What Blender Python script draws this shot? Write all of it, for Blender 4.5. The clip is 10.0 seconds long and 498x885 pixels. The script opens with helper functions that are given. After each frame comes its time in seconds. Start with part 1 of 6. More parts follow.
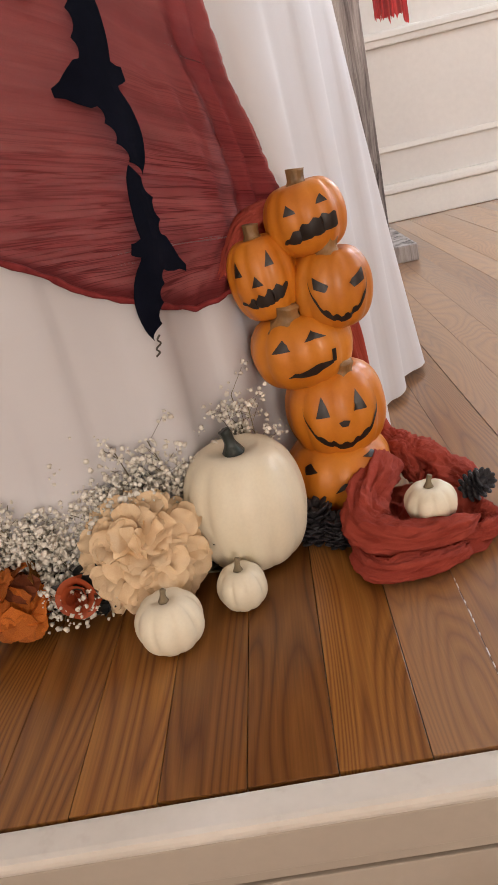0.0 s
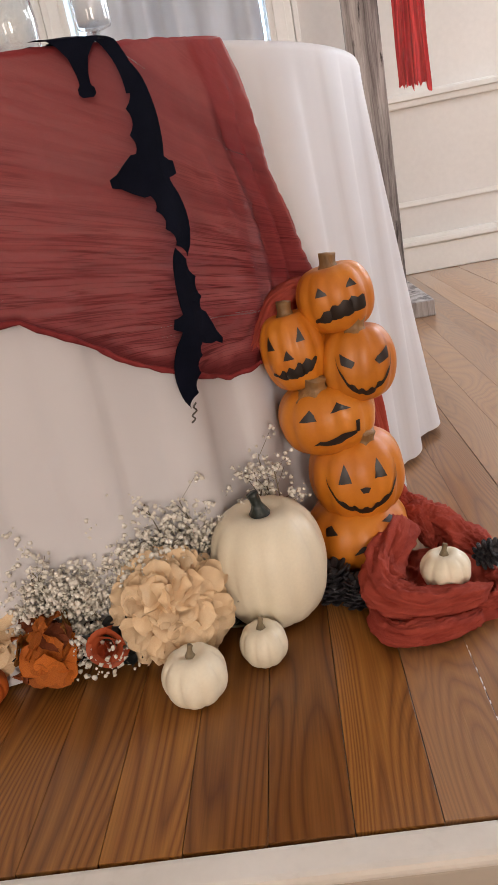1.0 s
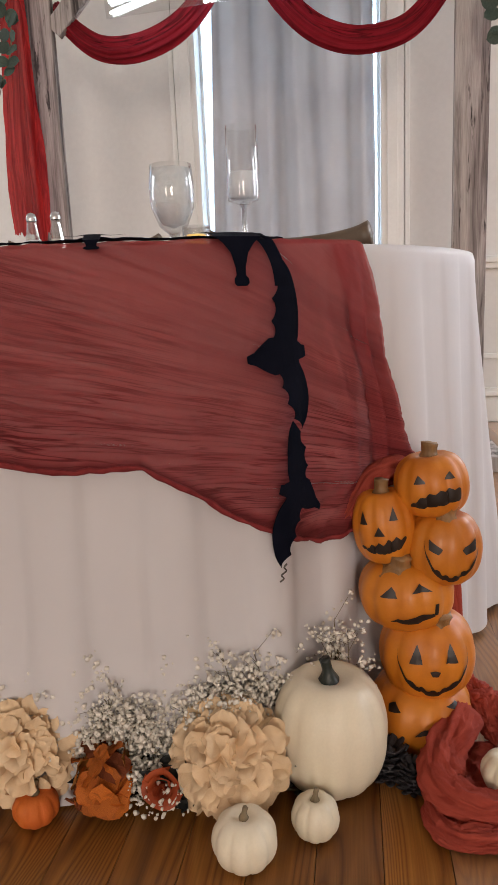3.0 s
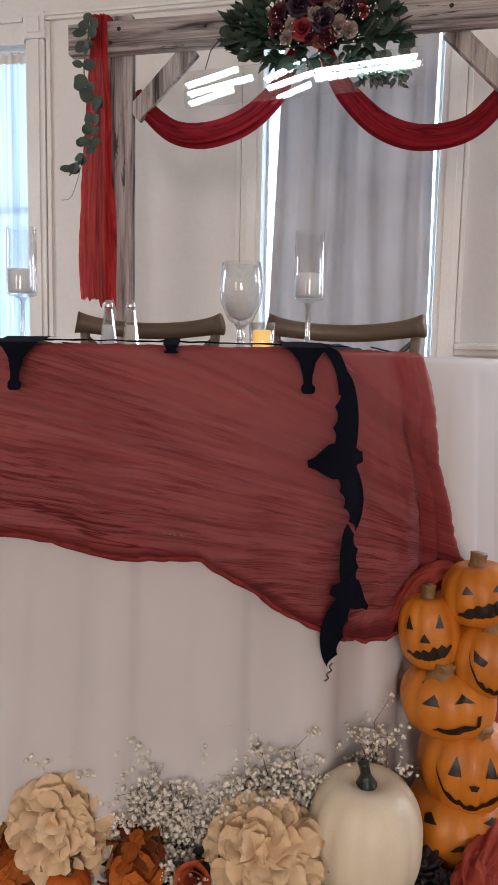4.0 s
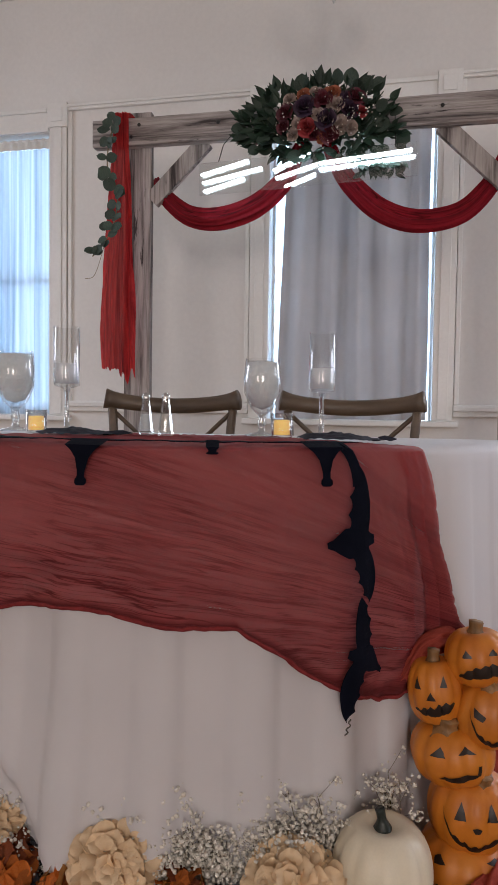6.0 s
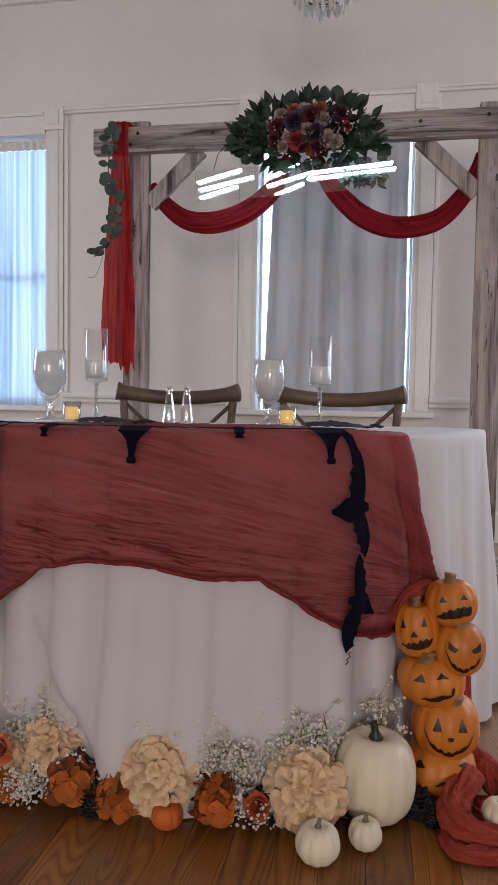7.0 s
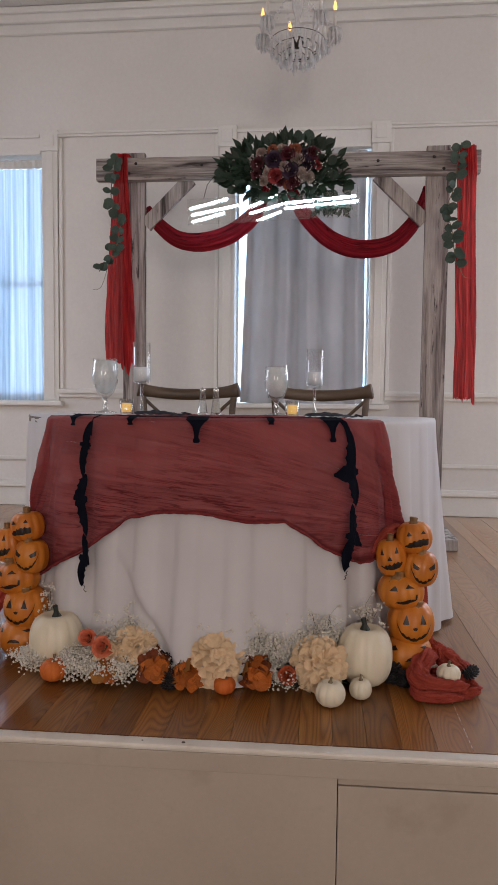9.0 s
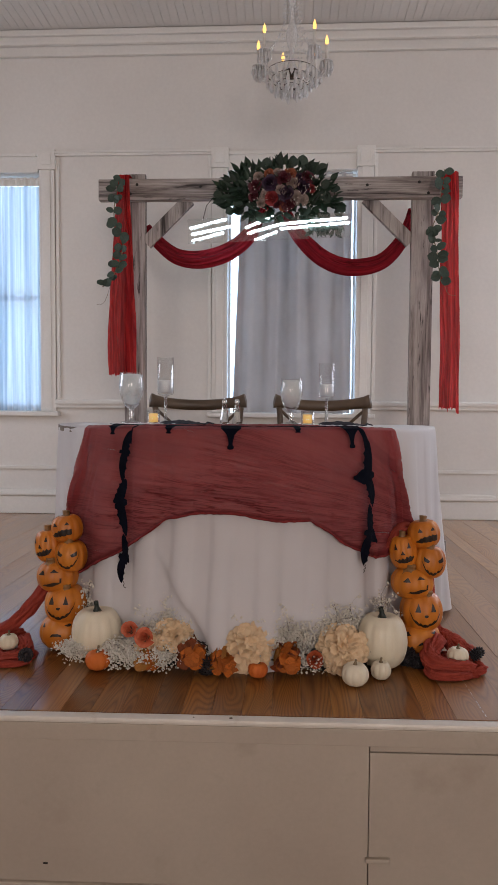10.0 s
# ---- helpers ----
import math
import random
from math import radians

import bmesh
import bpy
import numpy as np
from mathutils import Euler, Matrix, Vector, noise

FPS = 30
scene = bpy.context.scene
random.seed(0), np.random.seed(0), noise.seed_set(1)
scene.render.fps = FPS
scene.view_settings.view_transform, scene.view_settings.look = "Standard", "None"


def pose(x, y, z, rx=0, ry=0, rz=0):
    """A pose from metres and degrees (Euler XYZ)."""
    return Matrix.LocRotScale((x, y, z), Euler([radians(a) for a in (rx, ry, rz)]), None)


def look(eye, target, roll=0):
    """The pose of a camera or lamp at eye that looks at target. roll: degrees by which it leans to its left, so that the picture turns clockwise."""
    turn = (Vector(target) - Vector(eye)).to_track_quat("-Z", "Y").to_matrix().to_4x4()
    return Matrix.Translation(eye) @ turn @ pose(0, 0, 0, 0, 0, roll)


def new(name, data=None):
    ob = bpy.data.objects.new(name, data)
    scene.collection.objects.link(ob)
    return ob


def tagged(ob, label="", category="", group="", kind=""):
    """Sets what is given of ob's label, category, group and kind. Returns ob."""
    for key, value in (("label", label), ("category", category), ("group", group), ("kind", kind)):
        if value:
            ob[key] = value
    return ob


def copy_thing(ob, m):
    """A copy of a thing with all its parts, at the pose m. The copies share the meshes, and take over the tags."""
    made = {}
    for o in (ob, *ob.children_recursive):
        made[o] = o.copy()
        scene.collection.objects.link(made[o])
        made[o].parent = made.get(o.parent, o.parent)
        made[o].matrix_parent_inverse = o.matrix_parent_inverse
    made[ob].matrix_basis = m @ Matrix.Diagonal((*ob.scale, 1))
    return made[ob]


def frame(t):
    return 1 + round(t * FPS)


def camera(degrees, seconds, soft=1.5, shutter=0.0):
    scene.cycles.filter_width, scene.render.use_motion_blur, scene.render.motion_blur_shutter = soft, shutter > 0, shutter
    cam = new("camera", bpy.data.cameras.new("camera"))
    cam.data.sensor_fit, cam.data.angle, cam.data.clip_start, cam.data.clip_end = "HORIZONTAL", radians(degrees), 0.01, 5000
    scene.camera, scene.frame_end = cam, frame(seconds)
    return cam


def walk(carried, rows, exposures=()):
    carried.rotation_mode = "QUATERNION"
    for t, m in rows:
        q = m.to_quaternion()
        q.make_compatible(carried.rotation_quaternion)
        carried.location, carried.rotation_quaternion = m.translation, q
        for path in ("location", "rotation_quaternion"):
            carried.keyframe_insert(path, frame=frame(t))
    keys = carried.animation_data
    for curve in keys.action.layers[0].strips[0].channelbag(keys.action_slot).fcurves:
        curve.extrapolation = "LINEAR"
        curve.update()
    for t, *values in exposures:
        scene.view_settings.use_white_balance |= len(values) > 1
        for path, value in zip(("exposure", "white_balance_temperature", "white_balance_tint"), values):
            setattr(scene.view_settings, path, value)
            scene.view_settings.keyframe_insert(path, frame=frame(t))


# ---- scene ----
cam = camera(39.5, 10.0)
PATH = [
    (0, (0.633, 0.281, 0.501), (0.454, 2.121, -0.262), -13.4),
    (0.5, (0.633, 0.265, 0.533), (0.447, 2.119, -0.194), -12.7),
    (1, (0.621, 0.246, 0.561), (0.434, 2.121, -0.109), -11.2),
    (1.5, (0.607, 0.238, 0.584), (0.402, 2.13, -0.03), -8.9),
    (2, (0.591, 0.234, 0.609), (0.363, 2.144, 0.063), -6.8),
    (2.5, (0.582, 0.226, 0.637), (0.327, 2.153, 0.165), -4.6),
    (4, (0.548, 0.174, 0.73), (0.142, 2.119, 0.504), 1.2),
    (4.5, (0.541, 0.155, 0.758), (0.094, 2.098, 0.602), 1.9),
    (5, (0.543, 0.131, 0.788), (0.079, 2.073, 0.679), 1.7),
    (5.5, (0.552, 0.088, 0.808), (0.1, 2.035, 0.719), 1.3),
    (7, (0.51, -0.261, 0.809), (0.162, 1.705, 0.695), 0.9),
    (7.5, (0.554, -0.411, 0.806), (0.218, 1.555, 0.666), 1.2),
    (8, (0.517, -0.562, 0.809), (0.221, 1.409, 0.652), 1.0),
    (8.5, (0.439, -0.725, 0.805), (0.197, 1.255, 0.655), 0.7),
    (9, (0.391, -0.879, 0.82), (0.192, 1.107, 0.686), 0.6),
    (9.5, (0.334, -1.014, 0.82), (0.177, 0.976, 0.703), 0.6),
    (10, (0.221, -1.093, 0.824), (0.117, 0.901, 0.717), 0.4),
]
EXPOSURES = [(0.0, 0.48, 6600, 12), (1.0, 0.46, 6550, 12), (2.5, 0.31, 6560, 12), (4.0, 0.10, 6330, 13), (5.5, -0.15, 6110, 13), (7.5, -0.21, 6060, 13), (10.0, -0.31, 6200, 14)]
walk(cam, [(t, look(eye, target, roll)) for t, eye, target, roll in PATH], EXPOSURES)

# ---- world and lights ----
world = bpy.data.worlds.new("sky")
scene.world = world
world.use_nodes = True
wn = world.node_tree
sky = wn.nodes.new("ShaderNodeTexSky")
sky.sky_type, sky.sun_disc = "NISHITA", False
sky.sun_elevation, sky.sun_rotation = radians(38), radians(150)
wn.nodes["Background"].inputs["Strength"].default_value = 0.12
wn.links.new(sky.outputs[0], wn.nodes["Background"].inputs["Color"])


def window_lamp(name, m, w, h, watts, colour):
    """A lamp that fills a window's opening with daylight."""
    data = bpy.data.lights.new(name, "AREA")
    data.shape, data.size, data.size_y, data.energy, data.color = "RECTANGLE", w, h, watts, colour
    ob = new(name, data)
    ob.matrix_world = m
    return ob


DAY, WARM = (0.92, 0.95, 1.0), (1.0, 0.86, 0.74)
window_lamp("daylight_back_window", look((2.60, 3.98, 1.63), (1.6, 0.9, 0.7)), 0.9, 1.7, 42, DAY)
window_lamp("daylight_side_window", look((3.75, 2.3, 1.75), (0.0, 2.0, 0.6)), 1.0, 1.8, 31, DAY)
window_lamp("daylight_left_window", look((-3.45, 2.2, 1.75), (0.0, 2.0, 0.5)), 1.0, 1.8, 34, DAY)
window_lamp("daylight_hall_window", look((2.2, -6.9, 1.6), (1.0, 4.0, 2.0)), 1.4, 2.2, 150, WARM)
window_lamp("daylight_hall_window_far", look((-2.2, -6.9, 1.6), (0.6, 4.0, 2.0)), 1.4, 2.2, 56, WARM)

# ---- materials ----


def nodes_of(name):
    m = bpy.data.materials.new(name)
    m.use_nodes = True
    return m, m.node_tree, m.node_tree.nodes["Principled BSDF"]


def coords(nt, stretch=(1, 1, 1), uv=False):
    """Object (or UV) coordinates, shifted at random for each object, and stretched."""
    tc = nt.nodes.new("ShaderNodeTexCoord")
    mp = nt.nodes.new("ShaderNodeMapping")
    mp.inputs["Scale"].default_value = stretch
    info = nt.nodes.new("ShaderNodeObjectInfo")
    mul = nt.nodes.new("ShaderNodeMath")
    mul.operation = "MULTIPLY"
    mul.inputs[1].default_value = 37.0
    nt.links.new(info.outputs["Random"], mul.inputs[0])
    nt.links.new(mul.outputs[0], mp.inputs["Location"])
    nt.links.new(tc.outputs["UV" if uv else "Object"], mp.inputs["Vector"])
    return mp.outputs[0]


def noise_of(nt, vec, scale, detail=5.0, rough=0.55, distort=0.0):
    n = nt.nodes.new("ShaderNodeTexNoise")
    n.inputs["Scale"].default_value, n.inputs["Detail"].default_value = scale, detail
    n.inputs["Roughness"].default_value, n.inputs["Distortion"].default_value = rough, distort
    nt.links.new(vec, n.inputs["Vector"])
    return n.outputs["Fac"]


def ramp(nt, fac, stops):
    r = nt.nodes.new("ShaderNodeValToRGB")
    els = r.color_ramp.elements
    while len(els) < len(stops):
        els.new(0.5)
    for e, (p, c) in zip(els, stops):
        e.position, e.color = p, (*c, 1) if len(c) == 3 else c
    nt.links.new(fac, r.inputs["Fac"])
    return r.outputs["Color"]


def blend(nt, a, b, fac, how="MIX"):
    mx = nt.nodes.new("ShaderNodeMix")
    mx.data_type, mx.blend_type = "RGBA", how
    for socket, v in ((mx.inputs[0], fac), (mx.inputs[6], a), (mx.inputs[7], b)):
        if isinstance(v, (int, float)):
            socket.default_value = v
        elif isinstance(v, tuple):
            socket.default_value = (*v, 1)
        else:
            nt.links.new(v, socket)
    return mx.outputs[2]


def bump(nt, bs, height, strength, distance=0.01):
    b = nt.nodes.new("ShaderNodeBump")
    b.inputs["Strength"].default_value, b.inputs["Distance"].default_value = strength, distance
    nt.links.new(height, b.inputs["Height"])
    nt.links.new(b.outputs[0], bs.inputs["Normal"])


def surface(name, c1, c2, rough=0.6, scale=6.0, fine=90.0, relief=0.15, dist=0.003, stretch=(1, 1, 1), metal=0.0, spot=None, coat=0.0, sheen=0.0, through_light=0.0, vary=0.0, grain=0.22, spec=0.5):
    """A plain stuff of two tones: broad mottling, fine grain, relief, and a slight shift from object to object."""
    m, nt, bs = nodes_of(name)
    v = coords(nt, stretch)
    col = ramp(nt, noise_of(nt, v, scale), [(0.32, c1), (0.68, c2)])
    g = noise_of(nt, v, fine, 3.0)
    col = blend(nt, col, ramp(nt, g, [(0.3, (0.8,) * 3), (0.7, (1.0,) * 3)]), grain, "MULTIPLY")
    if spot:
        far = ramp(nt, noise_of(nt, v, scale * 2.3, 6.0), [(0.60, (0, 0, 0)), (0.70, (1, 1, 1))])
        col = blend(nt, col, spot, far)
    if vary:
        info = nt.nodes.new("ShaderNodeObjectInfo")
        col = blend(nt, col, ramp(nt, info.outputs["Random"], [(0.0, (1 - vary,) * 3), (1.0, (1.0,) * 3)]), 1.0, "MULTIPLY")
    nt.links.new(col, bs.inputs["Base Color"])
    bs.inputs["Metallic"].default_value = metal
    bs.inputs["Specular IOR Level"].default_value = spec
    bs.inputs["Coat Weight"].default_value = coat
    bs.inputs["Coat Roughness"].default_value = 0.15
    bs.inputs["Sheen Weight"].default_value = sheen
    r = ramp(nt, noise_of(nt, v, scale * 3), [(0.3, (max(rough - 0.08, 0.02),) * 3), (0.7, (min(rough + 0.08, 1.0),) * 3)])
    nt.links.new(r, bs.inputs["Roughness"])
    bump(nt, bs, g, relief, dist)
    if through_light:
        tr = nt.nodes.new("ShaderNodeBsdfTranslucent")
        nt.links.new(col, tr.inputs["Color"])
        mx = nt.nodes.new("ShaderNodeMixShader")
        mx.inputs[0].default_value = through_light
        nt.links.new(bs.outputs[0], mx.inputs[1])
        nt.links.new(tr.outputs[0], mx.inputs[2])
        nt.links.new(mx.outputs[0], nt.nodes["Material Output"].inputs["Surface"])
    return m


def glow(name, colour, strength):
    m, nt, bs = nodes_of(name)
    bs.inputs["Base Color"].default_value = (*colour, 1)
    bs.inputs["Emission Color"].default_value = (*colour, 1)
    bs.inputs["Emission Strength"].default_value = strength
    return m


def glassy(name, tint=(0.965, 0.975, 0.975), gloss=0.85, least=0.10):
    """Thin clear glass: what lies behind shows straight through, and gloss grows towards the rim."""
    m, nt, bs = nodes_of(name)
    clear, shine = nt.nodes.new("ShaderNodeBsdfTransparent"), nt.nodes.new("ShaderNodeBsdfGlossy")
    clear.inputs["Color"].default_value = (*tint, 1)
    shine.inputs["Roughness"].default_value = 0.03
    fr, pw, mul, mx = nt.nodes.new("ShaderNodeLayerWeight"), nt.nodes.new("ShaderNodeMath"), nt.nodes.new("ShaderNodeMath"), nt.nodes.new("ShaderNodeMixShader")
    pw.operation = "POWER"
    pw.inputs[1].default_value = 2.0
    mul.operation, mul.use_clamp = "MULTIPLY_ADD", True
    mul.inputs[1].default_value, mul.inputs[2].default_value = gloss, least
    nt.links.new(fr.outputs["Facing"], pw.inputs[0])
    nt.links.new(pw.outputs[0], mul.inputs[0])
    nt.links.new(mul.outputs[0], mx.inputs[0])
    nt.links.new(clear.outputs[0], mx.inputs[1])
    nt.links.new(shine.outputs[0], mx.inputs[2])
    nt.links.new(mx.outputs[0], nt.nodes["Material Output"].inputs["Surface"])
    return m


def gauze(name, c1, c2, open_weave, folds, glowing=0.35, creased=1.0, upright=0.15, relief=0.9):
    """Thin crinkled cloth that lets some of what lies behind show through its weave."""
    m, nt, bs = nodes_of(name)
    v = coords(nt, folds, uv=True)
    w0 = noise_of(nt, v, 1.0, 6.0, 0.6, 0.6)
    w1 = noise_of(nt, coords(nt, (folds[1] * 1.3, folds[0] * 0.7, 1.0), uv=True), 1.0, 3.0, 0.5, 0.4)
    at = nt.nodes.new("ShaderNodeTexCoord")
    sep = nt.nodes.new("ShaderNodeSeparateXYZ")
    nt.links.new(at.outputs["UV"], sep.inputs[0])
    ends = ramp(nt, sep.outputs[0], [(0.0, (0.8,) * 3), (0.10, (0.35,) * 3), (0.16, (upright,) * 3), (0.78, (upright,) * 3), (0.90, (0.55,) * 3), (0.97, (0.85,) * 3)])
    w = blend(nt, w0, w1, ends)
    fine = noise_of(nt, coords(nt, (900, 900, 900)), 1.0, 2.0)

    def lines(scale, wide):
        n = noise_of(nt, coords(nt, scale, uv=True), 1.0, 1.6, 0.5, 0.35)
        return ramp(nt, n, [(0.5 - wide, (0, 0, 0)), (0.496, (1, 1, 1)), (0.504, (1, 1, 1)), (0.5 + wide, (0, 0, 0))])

    # crease lines tint the cloth darker for fold shade and overlapping layers
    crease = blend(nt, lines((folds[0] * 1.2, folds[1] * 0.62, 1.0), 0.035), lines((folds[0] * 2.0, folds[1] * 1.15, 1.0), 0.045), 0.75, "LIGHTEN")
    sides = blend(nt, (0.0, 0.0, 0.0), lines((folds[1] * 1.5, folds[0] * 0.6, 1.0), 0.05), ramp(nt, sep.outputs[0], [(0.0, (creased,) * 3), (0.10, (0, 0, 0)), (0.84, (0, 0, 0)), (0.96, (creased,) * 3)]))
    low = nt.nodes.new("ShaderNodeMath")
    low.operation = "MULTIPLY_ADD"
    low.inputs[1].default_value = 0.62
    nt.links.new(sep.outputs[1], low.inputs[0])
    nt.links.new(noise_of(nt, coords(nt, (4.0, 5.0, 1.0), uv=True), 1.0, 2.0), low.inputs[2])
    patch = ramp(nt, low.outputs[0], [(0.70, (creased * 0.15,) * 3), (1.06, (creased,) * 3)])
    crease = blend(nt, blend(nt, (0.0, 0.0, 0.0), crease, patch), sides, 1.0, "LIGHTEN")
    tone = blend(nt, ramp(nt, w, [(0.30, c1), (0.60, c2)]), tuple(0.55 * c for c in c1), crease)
    col = blend(nt, tone, ramp(nt, fine, [(0.3, (0.75,) * 3), (0.7, (1.0,) * 3)]), 0.6, "MULTIPLY")
    nt.links.new(col, bs.inputs["Base Color"])
    bs.inputs["Roughness"].default_value = 0.85
    bs.inputs["Specular IOR Level"].default_value = 0.25
    bump(nt, bs, w, relief, 0.012)
    tr = nt.nodes.new("ShaderNodeBsdfTranslucent")
    nt.links.new(col, tr.inputs["Color"])
    a = nt.nodes.new("ShaderNodeMixShader")
    a.inputs[0].default_value = glowing
    nt.links.new(bs.outputs[0], a.inputs[1])
    nt.links.new(tr.outputs[0], a.inputs[2])
    hole = nt.nodes.new("ShaderNodeBsdfTransparent")
    b = nt.nodes.new("ShaderNodeMixShader")
    gap = blend(nt, ramp(nt, w, [(0.30, (open_weave * 0.45,) * 3), (0.62, (open_weave,) * 3)]), (0.0, 0.0, 0.0), crease)
    nt.links.new(gap, b.inputs[0])
    nt.links.new(a.outputs[0], b.inputs[1])
    nt.links.new(hole.outputs[0], b.inputs[2])
    nt.links.new(b.outputs[0], nt.nodes["Material Output"].inputs["Surface"])
    return m


def fan_gauze(name, c1, c2, open_weave):
    """Sheer gauze pulled towards one corner: hair-fine creases run along the pull (UV layer Fan: bearing, distance)."""
    m, nt, bs = nodes_of(name)
    at = nt.nodes.new("ShaderNodeUVMap")
    at.uv_map = "Fan"
    flat = nt.nodes.new("ShaderNodeTexCoord")
    sep = nt.nodes.new("ShaderNodeSeparateXYZ")
    nt.links.new(flat.outputs["UV"], sep.inputs[0])

    def stretched(across, along, shift=0.0):
        mp = nt.nodes.new("ShaderNodeMapping")
        mp.inputs["Scale"].default_value = (across, along, 1.0)
        mp.inputs["Location"].default_value = (shift, shift * 0.7, 0.0)
        nt.links.new(at.outputs[0], mp.inputs["Vector"])
        return mp.outputs[0]

    def hair(across, along, wide, shift):
        n = noise_of(nt, stretched(across, along, shift), 1.0, 2.0, 0.5, 0.15)
        return ramp(nt, n, [(0.5 - wide, (0, 0, 0)), (0.495, (1, 1, 1)), (0.505, (1, 1, 1)), (0.5 + wide, (0, 0, 0))])

    broad = noise_of(nt, stretched(7.0, 3.0), 1.0, 3.0, 0.5, 0.2)
    wavy = noise_of(nt, stretched(50.0, 4.2, 3.0), 1.0, 4.0, 0.55, 0.2)
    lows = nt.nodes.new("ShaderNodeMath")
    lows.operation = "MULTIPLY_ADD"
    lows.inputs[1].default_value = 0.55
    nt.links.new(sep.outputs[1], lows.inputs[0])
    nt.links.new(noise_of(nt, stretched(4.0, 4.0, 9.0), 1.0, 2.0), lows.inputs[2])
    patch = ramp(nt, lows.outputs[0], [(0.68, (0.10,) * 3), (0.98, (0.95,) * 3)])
    # creases: fold shade and doubled cloth, both put into a darker colour
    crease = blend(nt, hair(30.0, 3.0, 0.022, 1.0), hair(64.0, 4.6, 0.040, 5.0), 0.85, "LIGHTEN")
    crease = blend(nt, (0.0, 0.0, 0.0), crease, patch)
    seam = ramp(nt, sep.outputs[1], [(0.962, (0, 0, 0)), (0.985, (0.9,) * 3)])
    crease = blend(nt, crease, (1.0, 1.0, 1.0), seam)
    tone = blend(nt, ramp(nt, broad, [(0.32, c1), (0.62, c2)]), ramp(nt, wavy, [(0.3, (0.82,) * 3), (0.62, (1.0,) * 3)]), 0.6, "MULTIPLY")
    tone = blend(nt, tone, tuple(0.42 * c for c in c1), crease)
    weave = noise_of(nt, coords(nt, (900, 900, 900)), 1.0, 2.0)
    col = blend(nt, tone, ramp(nt, weave, [(0.3, (0.8,) * 3), (0.7, (1.0,) * 3)]), 0.5, "MULTIPLY")
    nt.links.new(col, bs.inputs["Base Color"])
    bs.inputs["Roughness"].default_value = 0.9
    bs.inputs["Specular IOR Level"].default_value = 0.2
    bump(nt, bs, wavy, 0.35, 0.010)
    tr = nt.nodes.new("ShaderNodeBsdfTranslucent")
    nt.links.new(col, tr.inputs["Color"])
    a = nt.nodes.new("ShaderNodeMixShader")
    a.inputs[0].default_value = 0.35
    nt.links.new(bs.outputs[0], a.inputs[1])
    nt.links.new(tr.outputs[0], a.inputs[2])
    hole = nt.nodes.new("ShaderNodeBsdfTransparent")
    b = nt.nodes.new("ShaderNodeMixShader")
    gap = blend(nt, ramp(nt, wavy, [(0.30, (open_weave * 0.6,) * 3), (0.60, (open_weave,) * 3)]), (0.02, 0.02, 0.02), crease)
    nt.links.new(gap, b.inputs[0])
    nt.links.new(a.outputs[0], b.inputs[1])
    nt.links.new(hole.outputs[0], b.inputs[2])
    nt.links.new(b.outputs[0], nt.nodes["Material Output"].inputs["Surface"])
    return m


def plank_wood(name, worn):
    """Old varnished pine boards: long grain along y with flames, knots and dull wear. worn also pales them to stand for
    glare.
    """
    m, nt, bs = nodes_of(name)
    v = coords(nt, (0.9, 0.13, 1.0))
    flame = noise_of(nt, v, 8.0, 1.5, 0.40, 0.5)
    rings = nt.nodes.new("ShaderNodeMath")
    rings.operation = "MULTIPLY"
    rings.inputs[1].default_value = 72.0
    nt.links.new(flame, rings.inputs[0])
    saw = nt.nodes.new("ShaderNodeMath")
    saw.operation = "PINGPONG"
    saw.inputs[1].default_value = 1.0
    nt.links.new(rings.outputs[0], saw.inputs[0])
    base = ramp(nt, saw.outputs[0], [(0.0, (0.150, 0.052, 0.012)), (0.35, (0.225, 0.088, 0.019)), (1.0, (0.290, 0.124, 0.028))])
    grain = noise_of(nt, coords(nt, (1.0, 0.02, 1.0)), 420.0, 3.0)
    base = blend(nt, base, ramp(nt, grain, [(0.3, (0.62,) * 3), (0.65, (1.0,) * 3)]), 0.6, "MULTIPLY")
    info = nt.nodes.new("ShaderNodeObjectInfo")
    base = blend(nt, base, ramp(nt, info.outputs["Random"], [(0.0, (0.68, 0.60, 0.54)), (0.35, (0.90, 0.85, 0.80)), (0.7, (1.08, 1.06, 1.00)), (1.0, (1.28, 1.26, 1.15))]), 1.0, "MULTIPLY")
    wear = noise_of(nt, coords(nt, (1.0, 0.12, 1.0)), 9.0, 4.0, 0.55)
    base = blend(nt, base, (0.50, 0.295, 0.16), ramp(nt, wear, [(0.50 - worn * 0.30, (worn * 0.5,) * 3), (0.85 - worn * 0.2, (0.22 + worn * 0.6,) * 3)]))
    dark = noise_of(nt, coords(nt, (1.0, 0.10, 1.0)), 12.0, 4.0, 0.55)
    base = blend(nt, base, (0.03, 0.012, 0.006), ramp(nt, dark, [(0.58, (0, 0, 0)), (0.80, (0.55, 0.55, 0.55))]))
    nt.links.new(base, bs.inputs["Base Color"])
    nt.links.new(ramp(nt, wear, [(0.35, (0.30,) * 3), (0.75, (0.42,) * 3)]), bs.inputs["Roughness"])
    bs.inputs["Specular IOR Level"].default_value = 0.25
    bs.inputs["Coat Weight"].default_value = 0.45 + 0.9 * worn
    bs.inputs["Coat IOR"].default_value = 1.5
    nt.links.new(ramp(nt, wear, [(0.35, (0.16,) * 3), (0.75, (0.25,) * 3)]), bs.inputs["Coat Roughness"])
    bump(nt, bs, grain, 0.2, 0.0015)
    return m


